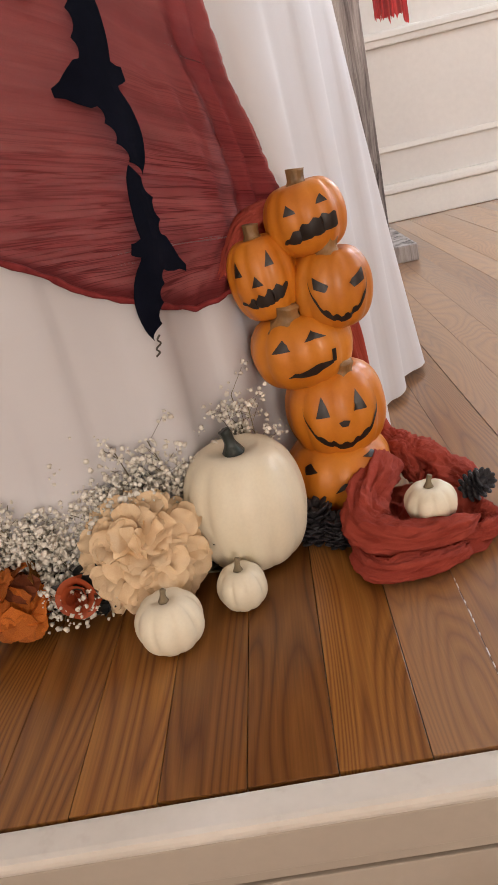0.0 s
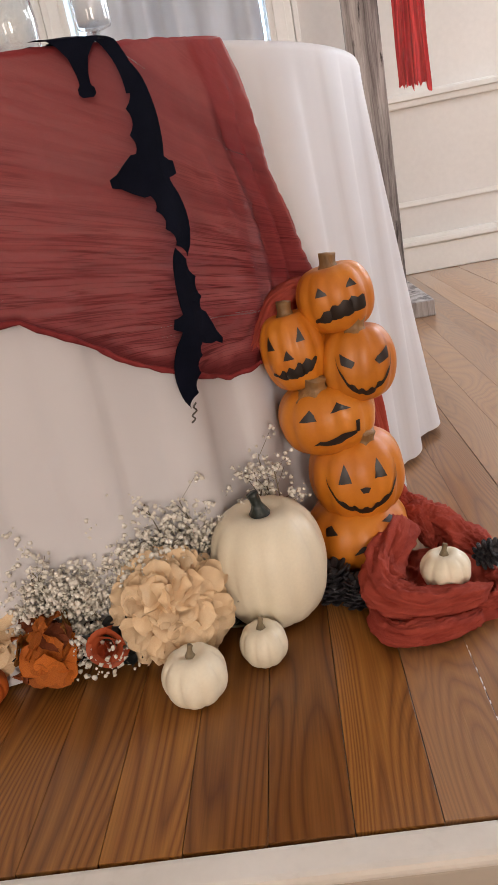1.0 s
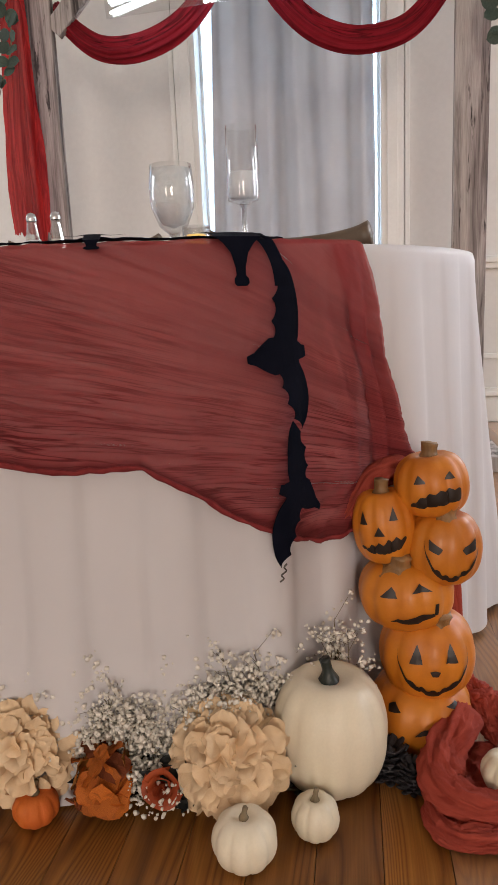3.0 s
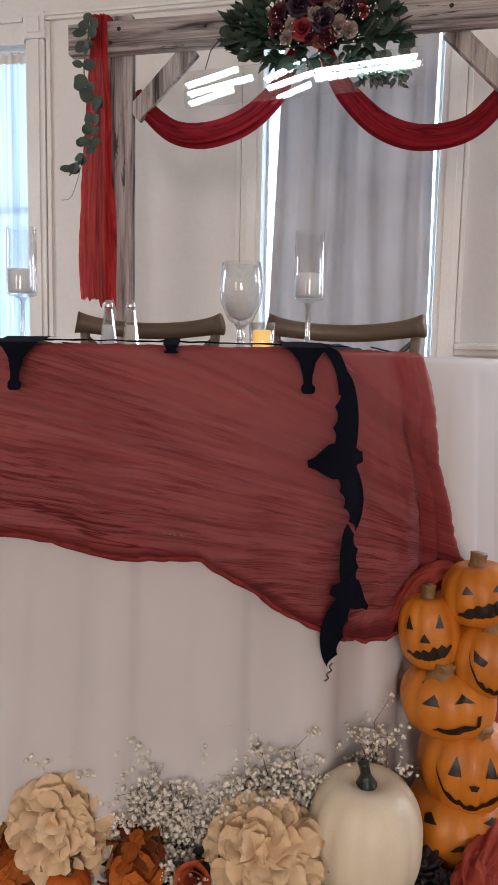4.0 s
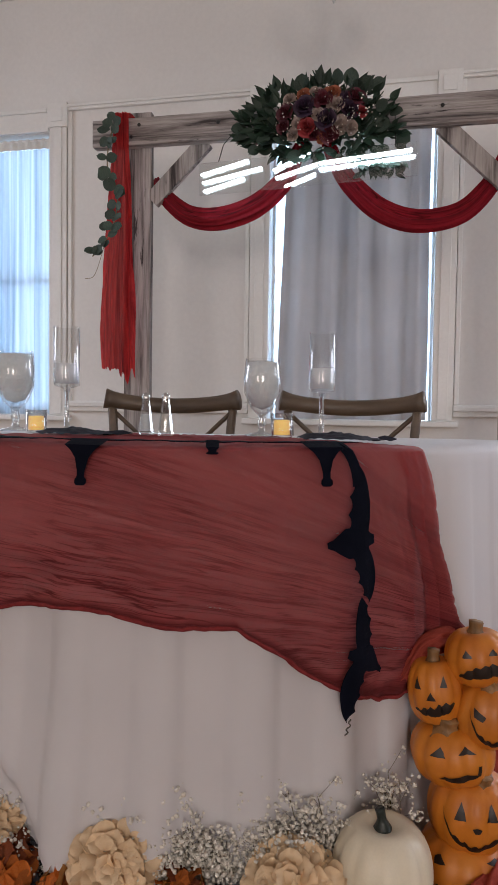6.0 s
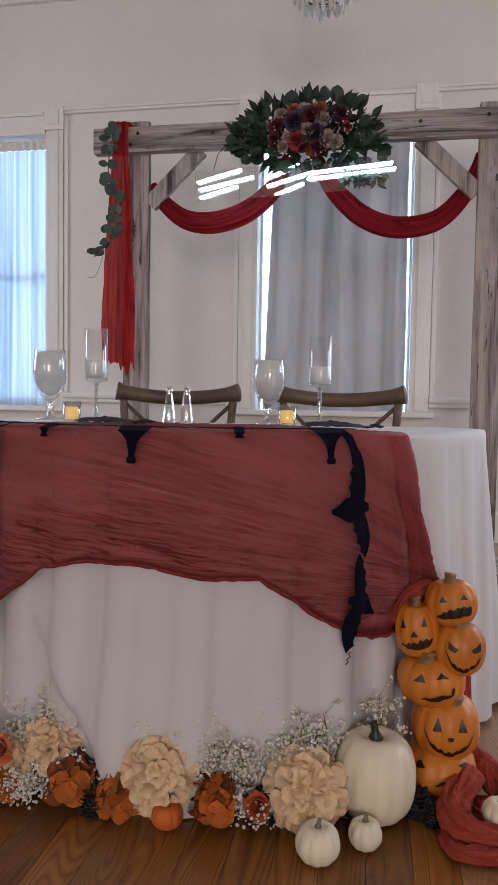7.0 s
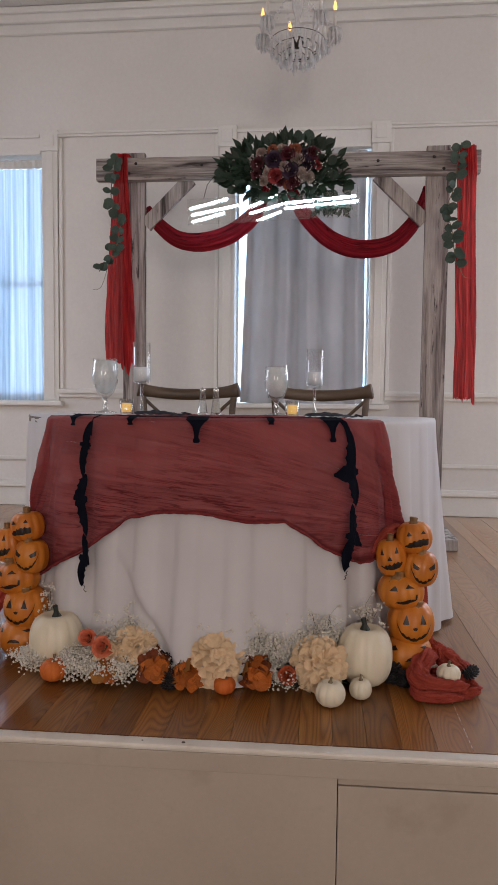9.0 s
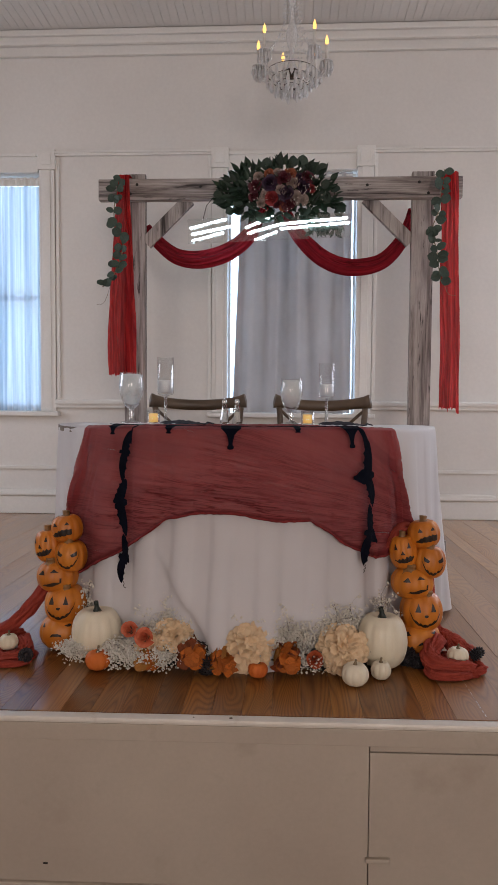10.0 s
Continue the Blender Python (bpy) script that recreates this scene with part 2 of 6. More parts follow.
def worn_paint_wood(name, along):
    """White-washed rough timber with dark streaks of bare grey wood along the grain."""
    m, nt, bs = nodes_of(name)
    st = [1.0, 1.0, 1.0]
    st[along] = 0.05
    v = coords(nt, tuple(st))
    st[along] = 0.12
    w = coords(nt, tuple(st))
    big = noise_of(nt, v, 22.0, 6.0, 0.65, 0.4)
    col = ramp(nt, big, [(0.36, (0.055, 0.045, 0.045)), (0.44, (0.25, 0.22, 0.21)), (0.55, (0.47, 0.43, 0.41)), (0.75, (0.60, 0.57, 0.54))])
    chips = ramp(nt, noise_of(nt, w, 26.0, 6.0, 0.7), [(0.60, (0, 0, 0)), (0.66, (1, 1, 1))])
    col = blend(nt, col, (0.05, 0.04, 0.04), chips)
    fine = noise_of(nt, v, 260.0, 3.0)
    col = blend(nt, col, ramp(nt, fine, [(0.3, (0.72,) * 3), (0.65, (1.0,) * 3)]), 0.8, "MULTIPLY")
    nt.links.new(col, bs.inputs["Base Color"])
    bs.inputs["Roughness"].default_value = 0.8
    bump(nt, bs, fine, 0.5, 0.004)
    return m


PAINT = surface("white_wall_paint", (0.70, 0.68, 0.65), (0.76, 0.74, 0.71), 0.55, 1.2, 40, 0.06, 0.002)
TRIM = surface("white_trim_paint", (0.74, 0.73, 0.70), (0.80, 0.79, 0.76), 0.38, 2.0, 60, 0.06, 0.002)
CEIL = surface("ceiling_paint", (0.68, 0.66, 0.63), (0.74, 0.72, 0.69), 0.6, 1.5, 50, 0.05)
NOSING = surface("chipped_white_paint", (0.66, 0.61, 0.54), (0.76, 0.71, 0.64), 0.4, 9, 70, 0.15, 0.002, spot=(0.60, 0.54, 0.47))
# upright faces: their shade is put into the colour, darker than NOSING
STAGE_PAINT = surface("scuffed_cream_paint_in_shade", (0.42, 0.36, 0.295), (0.48, 0.42, 0.345), 0.45, 2.5, 70, 0.1, 0.002, spot=(0.39, 0.33, 0.265))
PLANK = plank_wood("varnished_pine", 0.0)
# paler boards: foot wear, plus window glare put into the colour
PLANK_SCUFFED_GLARE = plank_wood("scuffed_glare_pine", 0.35)
PLANK_WORN_GLARE = plank_wood("foot_worn_glare_pine", 0.58)
HALL_WOOD = surface("hall_floor_wood", (0.16, 0.075, 0.035), (0.28, 0.15, 0.08), 0.35, 3, 120, 0.1, stretch=(1, 0.1, 1))
LINEN = surface("white_polyester_cloth", (0.66, 0.645, 0.665), (0.73, 0.715, 0.735), 0.62, 2.5, 1400, 0.12, 0.0006, sheen=0.15, through_light=0.12)
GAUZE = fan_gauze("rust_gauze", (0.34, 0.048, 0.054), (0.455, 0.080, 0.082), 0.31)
GAUZE_HEM = surface("rust_gauze_rolled", (0.15, 0.018, 0.020), (0.24, 0.034, 0.034), 0.9, 60, 300, 0.4, 0.002, spec=0.2)
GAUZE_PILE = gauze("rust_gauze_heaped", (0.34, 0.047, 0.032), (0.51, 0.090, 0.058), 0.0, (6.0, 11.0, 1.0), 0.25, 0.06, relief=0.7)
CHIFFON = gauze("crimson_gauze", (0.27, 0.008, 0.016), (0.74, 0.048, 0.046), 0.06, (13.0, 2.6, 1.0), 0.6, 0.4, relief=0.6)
FELT = surface("black_felt", (0.002, 0.003, 0.008), (0.005, 0.006, 0.014), 1.0, 20, 900, 0.4, 0.001, spec=0.1)
ARCH_X, ARCH_Z = worn_paint_wood("whitewashed_timber_level", 0), worn_paint_wood("whitewashed_timber_upright", 2)
ORANGE = surface("orange_moulded_plastic", (0.52, 0.150, 0.010), (0.66, 0.225, 0.016), 0.46, 14, 300, 0.10, 0.001, coat=0.08, vary=0.12)
FACE = surface("dark_brown_face_paint", (0.012, 0.007, 0.005), (0.022, 0.012, 0.009), 0.45, 30, 200, 0.05)
PLASTIC_STEM = surface("tan_brown_stem", (0.16, 0.085, 0.030), (0.36, 0.19, 0.07), 0.5, 40, 220, 0.5, 0.003, stretch=(1, 1, 0.2))
CREAM = surface("cream_pumpkin_skin", (0.74, 0.66, 0.49), (0.82, 0.75, 0.59), 0.42, 7, 260, 0.12, 0.001, vary=0.06)
DARK_STEM = surface("black_green_stem", (0.010, 0.016, 0.014), (0.022, 0.032, 0.026), 0.35, 30, 200, 0.4, 0.003)
DRY_STEM = surface("dry_olive_stem", (0.14, 0.11, 0.06), (0.26, 0.20, 0.12), 0.8, 60, 300, 0.5, 0.003)
SMALL_ORANGE = surface("orange_felted_skin", (0.55, 0.11, 0.012), (0.66, 0.17, 0.02), 0.7, 15, 500, 0.35, 0.002)
PETAL_CREAM = surface("cream_silk_petal", (0.84, 0.60, 0.35), (0.95, 0.76, 0.52), 0.75, 25, 90, 0.05, 0.001, through_light=0.16, vary=0.18, grain=0.05)
PETAL_RUST = surface("rust_silk_petal", (0.50, 0.100, 0.008), (0.74, 0.22, 0.018), 0.75, 30, 300, 0.2, 0.001, through_light=0.18, vary=0.42)
PETAL_BROWN = surface("russet_silk_petal", (0.20, 0.040, 0.012), (0.36, 0.09, 0.02), 0.75, 30, 300, 0.2, 0.001, through_light=0.2, vary=0.4)
PETAL_OCHRE = surface("ochre_silk_petal", (0.42, 0.17, 0.03), (0.55, 0.25, 0.05), 0.75, 30, 300, 0.2, 0.001, through_light=0.25, vary=0.35)
ROSE_CORAL = surface("coral_rose_petal", (0.60, 0.12, 0.05), (0.72, 0.22, 0.11), 0.65, 25, 200, 0.1, through_light=0.25)
ROSE_RUST = surface("rust_rose_petal", (0.30, 0.045, 0.012), (0.46, 0.09, 0.025), 0.65, 25, 200, 0.1, through_light=0.15)
ROSE_WINE = surface("wine_rose_petal", (0.055, 0.006, 0.014), (0.11, 0.012, 0.024), 0.6, 25, 200, 0.1)
ROSE_PLUM = surface("plum_rose_petal", (0.022, 0.010, 0.028), (0.05, 0.02, 0.05), 0.6, 25, 200, 0.1)
ROSE_FADED = surface("faded_terracotta_petal", (0.24, 0.065, 0.028), (0.34, 0.11, 0.05), 0.65, 25, 200, 0.1)
ROSE_RED = surface("red_rose_petal", (0.20, 0.016, 0.020), (0.30, 0.03, 0.032), 0.6, 25, 200, 0.1)
ROSE_CREAM = surface("cream_rose_petal", (0.30, 0.23, 0.20), (0.42, 0.34, 0.30), 0.6, 25, 200, 0.1, through_light=0.2)
BLOSSOM = surface("white_gypsophila", (0.70, 0.66, 0.58), (0.85, 0.82, 0.75), 0.8, 30, 200, 0.2)
TWIG = surface("olive_brown_twig", (0.12, 0.105, 0.065), (0.25, 0.22, 0.14), 0.8, 40, 200, 0.3)
LEAF = surface("dark_green_leaf", (0.018, 0.045, 0.030), (0.04, 0.085, 0.05), 0.5, 18, 150, 0.25, 0.002, through_light=0.15, vary=0.5)
# near-black so that the sprigs double as shade between the flowers
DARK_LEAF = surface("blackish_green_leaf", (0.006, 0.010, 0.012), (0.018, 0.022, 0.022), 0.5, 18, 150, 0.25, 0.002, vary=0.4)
EUCALYPTUS = surface("grey_green_leaf", (0.040, 0.072, 0.054), (0.090, 0.130, 0.100), 0.65, 18, 150, 0.2, 0.002, through_light=0.15, vary=0.4)
CONE = surface("black_pine_cone", (0.010, 0.009, 0.012), (0.035, 0.03, 0.035), 0.5, 30, 200, 0.4, 0.003)
CHAIR_WOOD = surface("walnut_stained_wood", (0.075, 0.050, 0.032), (0.14, 0.095, 0.06), 0.42, 14, 160, 0.25, 0.002, stretch=(0.2, 1, 1))
GLASS = glassy("clear_glass")
STEM_GLASS = glassy("solid_glass_stem", (0.86, 0.90, 0.92), 0.7, 0.32)
ICE = surface("iced_water", (0.86, 0.93, 0.96), (0.97, 0.99, 1.0), 0.22, 60, 120, 0.6, 0.006, through_light=0.15, grain=0.25, coat=0.8)
ICE.node_tree.nodes["Principled BSDF"].inputs["Transmission Weight"].default_value = 0.12
ICE.node_tree.nodes["Principled BSDF"].inputs["IOR"].default_value = 1.33
WAX = surface("white_wax", (0.86, 0.90, 0.94), (0.92, 0.95, 0.98), 0.4, 20, 80, 0.05, through_light=0.3)
AMBER = glow("lit_amber_candle", (1.0, 0.63, 0.17), 0.75)
CHROME = surface("steel_cap", (0.55, 0.55, 0.55), (0.65, 0.65, 0.65), 0.2, 20, 60, 0.05, metal=1.0)
CRYSTAL = surface("cut_crystal", (0.72, 0.72, 0.72), (0.92, 0.92, 0.92), 0.05, 90, 300, 0.3, 0.004, coat=1.0, through_light=0.4)
PEWTER = surface("dark_pewter", (0.06, 0.055, 0.05), (0.12, 0.11, 0.10), 0.35, 20, 90, 0.1, metal=1.0)
SLEEVE = surface("ivory_candle_sleeve", (0.66, 0.64, 0.60), (0.74, 0.72, 0.68), 0.5, 20, 90, 0.05)
FLAME = glow("warm_bulb", (1.0, 0.50, 0.12), 2.6)
NEON = glow("white_neon", (0.78, 0.95, 1.0), 14.0)
DRAPE = surface("grey_lined_drape", (0.46, 0.45, 0.46), (0.54, 0.53, 0.54), 0.8, 3, 700, 0.15, 0.001, through_light=0.04)
NAVY = surface("navy_napkin", (0.008, 0.010, 0.020), (0.02, 0.022, 0.04), 0.85, 25, 700, 0.3, 0.001)
WIRE = surface("black_wire", (0.01, 0.01, 0.01), (0.02, 0.02, 0.02), 0.5, 30, 90, 0.05)
OUTSIDE = glow("bright_daylight", (0.62, 0.81, 1.0), 3.8)
SHEER, _nt, _bs = nodes_of("sheer_white_curtain")
_f = noise_of(_nt, coords(_nt, (38.0, 1.0, 0.35)), 1.0, 3.0, 0.5, 0.3)
_col = ramp(_nt, _f, [(0.3, (0.34, 0.43, 0.52)), (0.7, (0.80, 0.84, 0.88))])
_nt.links.new(_col, _bs.inputs["Base Color"])
_tr = _nt.nodes.new("ShaderNodeBsdfTranslucent")
_nt.links.new(_col, _tr.inputs["Color"])
_mx, _hole, _mx2 = _nt.nodes.new("ShaderNodeMixShader"), _nt.nodes.new("ShaderNodeBsdfTransparent"), _nt.nodes.new("ShaderNodeMixShader")
_mx.inputs[0].default_value = 0.42
_nt.links.new(_bs.outputs[0], _mx.inputs[1])
_nt.links.new(_tr.outputs[0], _mx.inputs[2])
_nt.links.new(ramp(_nt, _f, [(0.3, (0.02,) * 3), (0.7, (0.09,) * 3)]), _mx2.inputs[0])
_nt.links.new(_mx.outputs[0], _mx2.inputs[1])
_nt.links.new(_hole.outputs[0], _mx2.inputs[2])
_nt.links.new(_mx2.outputs[0], _nt.nodes["Material Output"].inputs["Surface"])

# ---- building blocks ----


def part(name, bm, material, parent=None, label="", smooth=False, at=None):
    """Links a bmesh as one mesh object, under a thing or a part."""
    me = bpy.data.meshes.new(name)
    bm.normal_update()
    bm.to_mesh(me)
    bm.free()
    if smooth:
        me.shade_smooth()
    me.materials.append(material)
    ob = new(name, me)
    ob.parent = parent
    if at is not None:
        ob.matrix_basis = at
    return tagged(ob, label)


def shared(name, me, parent, at):
    """One more object on a mesh that others use too."""
    ob = new(name, me)
    ob.parent, ob.matrix_basis = parent, at
    return ob


def mesh_of(name, bm, material, smooth=True):
    me = bpy.data.meshes.new(name)
    bm.normal_update()
    bm.to_mesh(me)
    bm.free()
    if smooth:
        me.shade_smooth()
    me.materials.append(material)
    return me


def thing(name, label, category, at=None, group="", kind=""):
    ob = new(name)
    if at is not None:
        ob.matrix_basis = at
    return tagged(ob, label, category, group, kind)


def box(x0, x1, y0, y1, z0, z1, bevel=0.0, bm=None):
    own = bmesh.new()
    bmesh.ops.create_cube(own, size=1.0)
    for v in own.verts:
        v.co = Vector(((x0 + x1) / 2 + v.co.x * (x1 - x0), (y0 + y1) / 2 + v.co.y * (y1 - y0), (z0 + z1) / 2 + v.co.z * (z1 - z0)))
    if bevel:
        bmesh.ops.bevel(own, geom=own.edges[:], offset=bevel, segments=2, profile=0.6, affect="EDGES")
    return merge(bm, own)


def merge(bm, own):
    if bm is None:
        return own
    me = bpy.data.meshes.new("join")
    own.to_mesh(me)
    own.free()
    bm.from_mesh(me)
    bpy.data.meshes.remove(me)
    return bm


def lathe(profile, segs=24, bm=None, centre=(0, 0, 0)):
    """A turned shape from (radius, height) pairs."""
    own = bmesh.new()
    rings = []
    for r, z in profile:
        if r < 1e-5:
            rings.append([own.verts.new((centre[0], centre[1], centre[2] + z))])
        else:
            rings.append([own.verts.new((centre[0] + r * math.cos(2 * math.pi * k / segs), centre[1] + r * math.sin(2 * math.pi * k / segs), centre[2] + z)) for k in range(segs)])
    for a, b in zip(rings, rings[1:]):
        for k in range(segs):
            n = (k + 1) % segs
            if len(a) == 1 and len(b) > 1:
                own.faces.new((a[0], b[n], b[k]))
            elif len(b) == 1 and len(a) > 1:
                own.faces.new((a[k], a[n], b[0]))
            elif len(a) > 1:
                own.faces.new((a[k], a[n], b[n], b[k]))
    return merge(bm, own)


def tube(points, radius, segs=8, bm=None, flat=1.0, caps=True):
    """A round bar along points; radius is a number or a function of 0..1."""
    own = bmesh.new()
    pts = [Vector(p) for p in points]
    rings, side = [], None
    for i, p in enumerate(pts):
        d = (pts[min(i + 1, len(pts) - 1)] - pts[max(i - 1, 0)]).normalized()
        if side is None:
            side = d.cross(Vector((0, 0, 1)) if abs(d.z) < 0.9 else Vector((1, 0, 0))).normalized()
        side = (side - d * side.dot(d)).normalized()
        up = d.cross(side)
        r = radius(i / (len(pts) - 1)) if callable(radius) else radius
        rings.append([own.verts.new(p + side * r * math.cos(2 * math.pi * k / segs) + up * r * flat * math.sin(2 * math.pi * k / segs)) for k in range(segs)])
    for a, b in zip(rings, rings[1:]):
        for k in range(segs):
            own.faces.new((a[k], a[(k + 1) % segs], b[(k + 1) % segs], b[k]))
    if caps:
        own.faces.new(rings[0][::-1])
        own.faces.new(rings[-1])
    return merge(bm, own)


def sheet(nu, nv, f, bm=None, closed=False):
    """A grid of nu by nv cells through f(u, v), with a UV layer."""
    own = bmesh.new()
    uv = own.loops.layers.uv.new("UVMap")
    vs = [[own.verts.new(f(i / nu, j / nv)) for j in range(nv + 1)] for i in range(nu + (0 if closed else 1))]
    for i in range(nu):
        for j in range(nv):
            n = (i + 1) % len(vs)
            fc = own.faces.new((vs[i][j], vs[n][j], vs[n][j + 1], vs[i][j + 1]))
            for lp, c in zip(fc.loops, ((i, j), (i + 1, j), (i + 1, j + 1), (i, j + 1))):
                lp[uv].uv = (c[0] / nu, c[1] / nv)
    return merge(bm, own)


def curve_through(pts, n):
    """n + 1 points of a smooth line through pts."""
    p = [Vector(q) for q in pts]
    p = [p[0] * 2 - p[1]] + p + [p[-1] * 2 - p[-2]]
    out = []
    for k in range(n + 1):
        s = k / n * (len(p) - 3)
        i = min(int(s), len(p) - 4)
        t = s - i
        a, b, c, d = p[i : i + 4]
        out.append(0.5 * ((2 * b) + (c - a) * t + (2 * a - 5 * b + 4 * c - d) * t * t + (3 * b - a - 3 * c + d) * t ** 3))
    return out


def steps(x, table):
    """Straight lines between the (x, value) pairs of a table."""
    return float(np.interp(x, [a for a, _ in table], [b for _, b in table]))


def wob(x, y=0.0, z=0.0):
    return noise.noise(Vector((x, y, z)))

# ---- the room ----
WALL_Y, X0, X1, HALL_Y, LOW, TOP = 4.023, -3.6, 3.9, -7.0, -0.50, 3.50
EDGE = 0.715
WIN = [(-2.53, -1.600), (-0.210, 0.722), (2.13, 3.06)]
SILL, HEAD = 0.769, 2.515


def wall_with_openings(name, label, horizontal, fixed, thick, lo, hi, z0, z1, holes):
    """A wall along x (or y) from lo to hi with openings (a, b, sill, head) right through it."""
    bm = bmesh.new()

    def block(a, b, c, d):
        if b - a > 1e-4 and d - c > 1e-4:
            if horizontal:
                box(a, b, fixed, fixed + thick, c, d, bm=bm)
            else:
                box(min(fixed, fixed + thick), max(fixed, fixed + thick), a, b, c, d, bm=bm)

    at = lo
    for a, b, s, h in holes:
        block(at, a, z0, z1)
        block(a, b, z0, s)
        block(a, b, h, z1)
        at = b
    block(at, hi, z0, z1)
    return tagged(part(name, bm, PAINT), label, "wall", kind="structure")


wall_with_openings("wall_north", "white panelled wall with tall curtained windows", True, WALL_Y, 0.20, X0 - 0.2, X1 + 0.2, LOW, TOP + 0.3, [(a, b, SILL, HEAD) for a, b in WIN])
wall_with_openings("wall_east", "white plaster side wall with window openings", False, X1, 0.20, HALL_Y, WALL_Y, LOW, TOP + 0.3, [(1.8, 2.8, 0.85, 2.65)])
wall_with_openings("wall_west", "white plaster side wall with window openings", False, X0, -0.20, HALL_Y, WALL_Y, LOW, TOP + 0.3, [(1.7, 2.7, 0.85, 2.65)])
wall_with_openings("wall_south", "white plaster end wall of the hall", True, HALL_Y - 0.2, 0.20, X0 - 0.2, X1 + 0.2, LOW, TOP + 0.3, [(-2.9, -1.5, 0.5, 2.7), (1.5, 2.9, 0.5, 2.7)])

bm = box(X0 - 0.2, X1 + 0.2, HALL_Y - 0.2, WALL_Y + 0.2, TOP, TOP + 0.12)
for k in range(130):
    x = X0 + (k + 0.5) * (X1 - X0) / 130
    box(x - 0.0278, x + 0.0278, HALL_Y, WALL_Y, TOP - 0.004, TOP - 0.0005, 0.002, bm=bm)
tagged(part("ceiling", bm, CEIL), "white painted beadboard ceiling with narrow boards", "ceiling", kind="structure")
tagged(part("hall_floor", box(X0, X1, HALL_Y, EDGE + 0.05, LOW - 0.1, LOW), HALL_WOOD), "brown wooden floor of the lower hall", "floor", kind="structure")

# crown moulding along the wall, in three steps
bm = box(X0, X1, WALL_Y - 0.035, WALL_Y - 0.001, TOP - 0.16, TOP - 0.02, 0.006)
box(X0, X1, WALL_Y - 0.075, WALL_Y - 0.036, TOP - 0.10, TOP - 0.01, 0.012, bm=bm)
box(X0, X1, WALL_Y - 0.105, WALL_Y - 0.076, TOP - 0.05, TOP - 0.009, 0.008, bm=bm)
tagged(part("trim_crown", bm, TRIM), "white stepped crown moulding under the ceiling", "moulding", kind="structure")


def along_wall(name, label, z0, z1, out, spans, second=None):
    """A moulding of the north wall in spans of x."""
    t = thing(name, label, "moulding", kind="structure")
    for a, b in spans:
        bm = box(a, b, WALL_Y - out, WALL_Y - 0.001, z0, z1, min(out, z1 - z0) * 0.3)
        if second:
            box(a, b, WALL_Y - out * second[2], WALL_Y - out - 0.0005, z0 + second[0], z0 + second[1], 0.004, bm=bm)
        part("moulding", bm, TRIM, t)
    return t


CASE = 0.115
clear = [(X0, WIN[0][0] - CASE), (WIN[0][1] + CASE, WIN[1][0] - CASE), (WIN[1][1] + CASE, WIN[2][0] - CASE), (WIN[2][1] + CASE, X1)]
along_wall("baseboard", "tall white baseboard with a rounded cap", 0.0, 0.135, 0.022, [(X0, X1)])
along_wall("trim_base_cap", "white baseboard cap moulding", 0.1355, 0.185, 0.030, [(X0, X1)], (0.006, 0.028, 1.35))
along_wall("trim_wainscot", "white wainscot panel moulding", 0.335, 0.362, 0.016, [(X0, X1)])
along_wall("trim_chair_rail", "white chair rail moulding", 0.795, 0.860, 0.030, clear, (0.030, 0.056, 1.6))
along_wall("trim_picture_rail", "white picture rail moulding", 2.635, 2.672, 0.026, clear, (0.015, 0.032, 1.5))
for a, b in clear:
    t = thing("trim_panel", "white raised picture-frame panel on the wall", "panel moulding", kind="structure")
    for x in (a + 0.004, b - 0.030):
        part("moulding", box(x, x + 0.026, WALL_Y - 0.016, WALL_Y - 0.001, 0.8615, 2.6335, 0.005), TRIM, t)

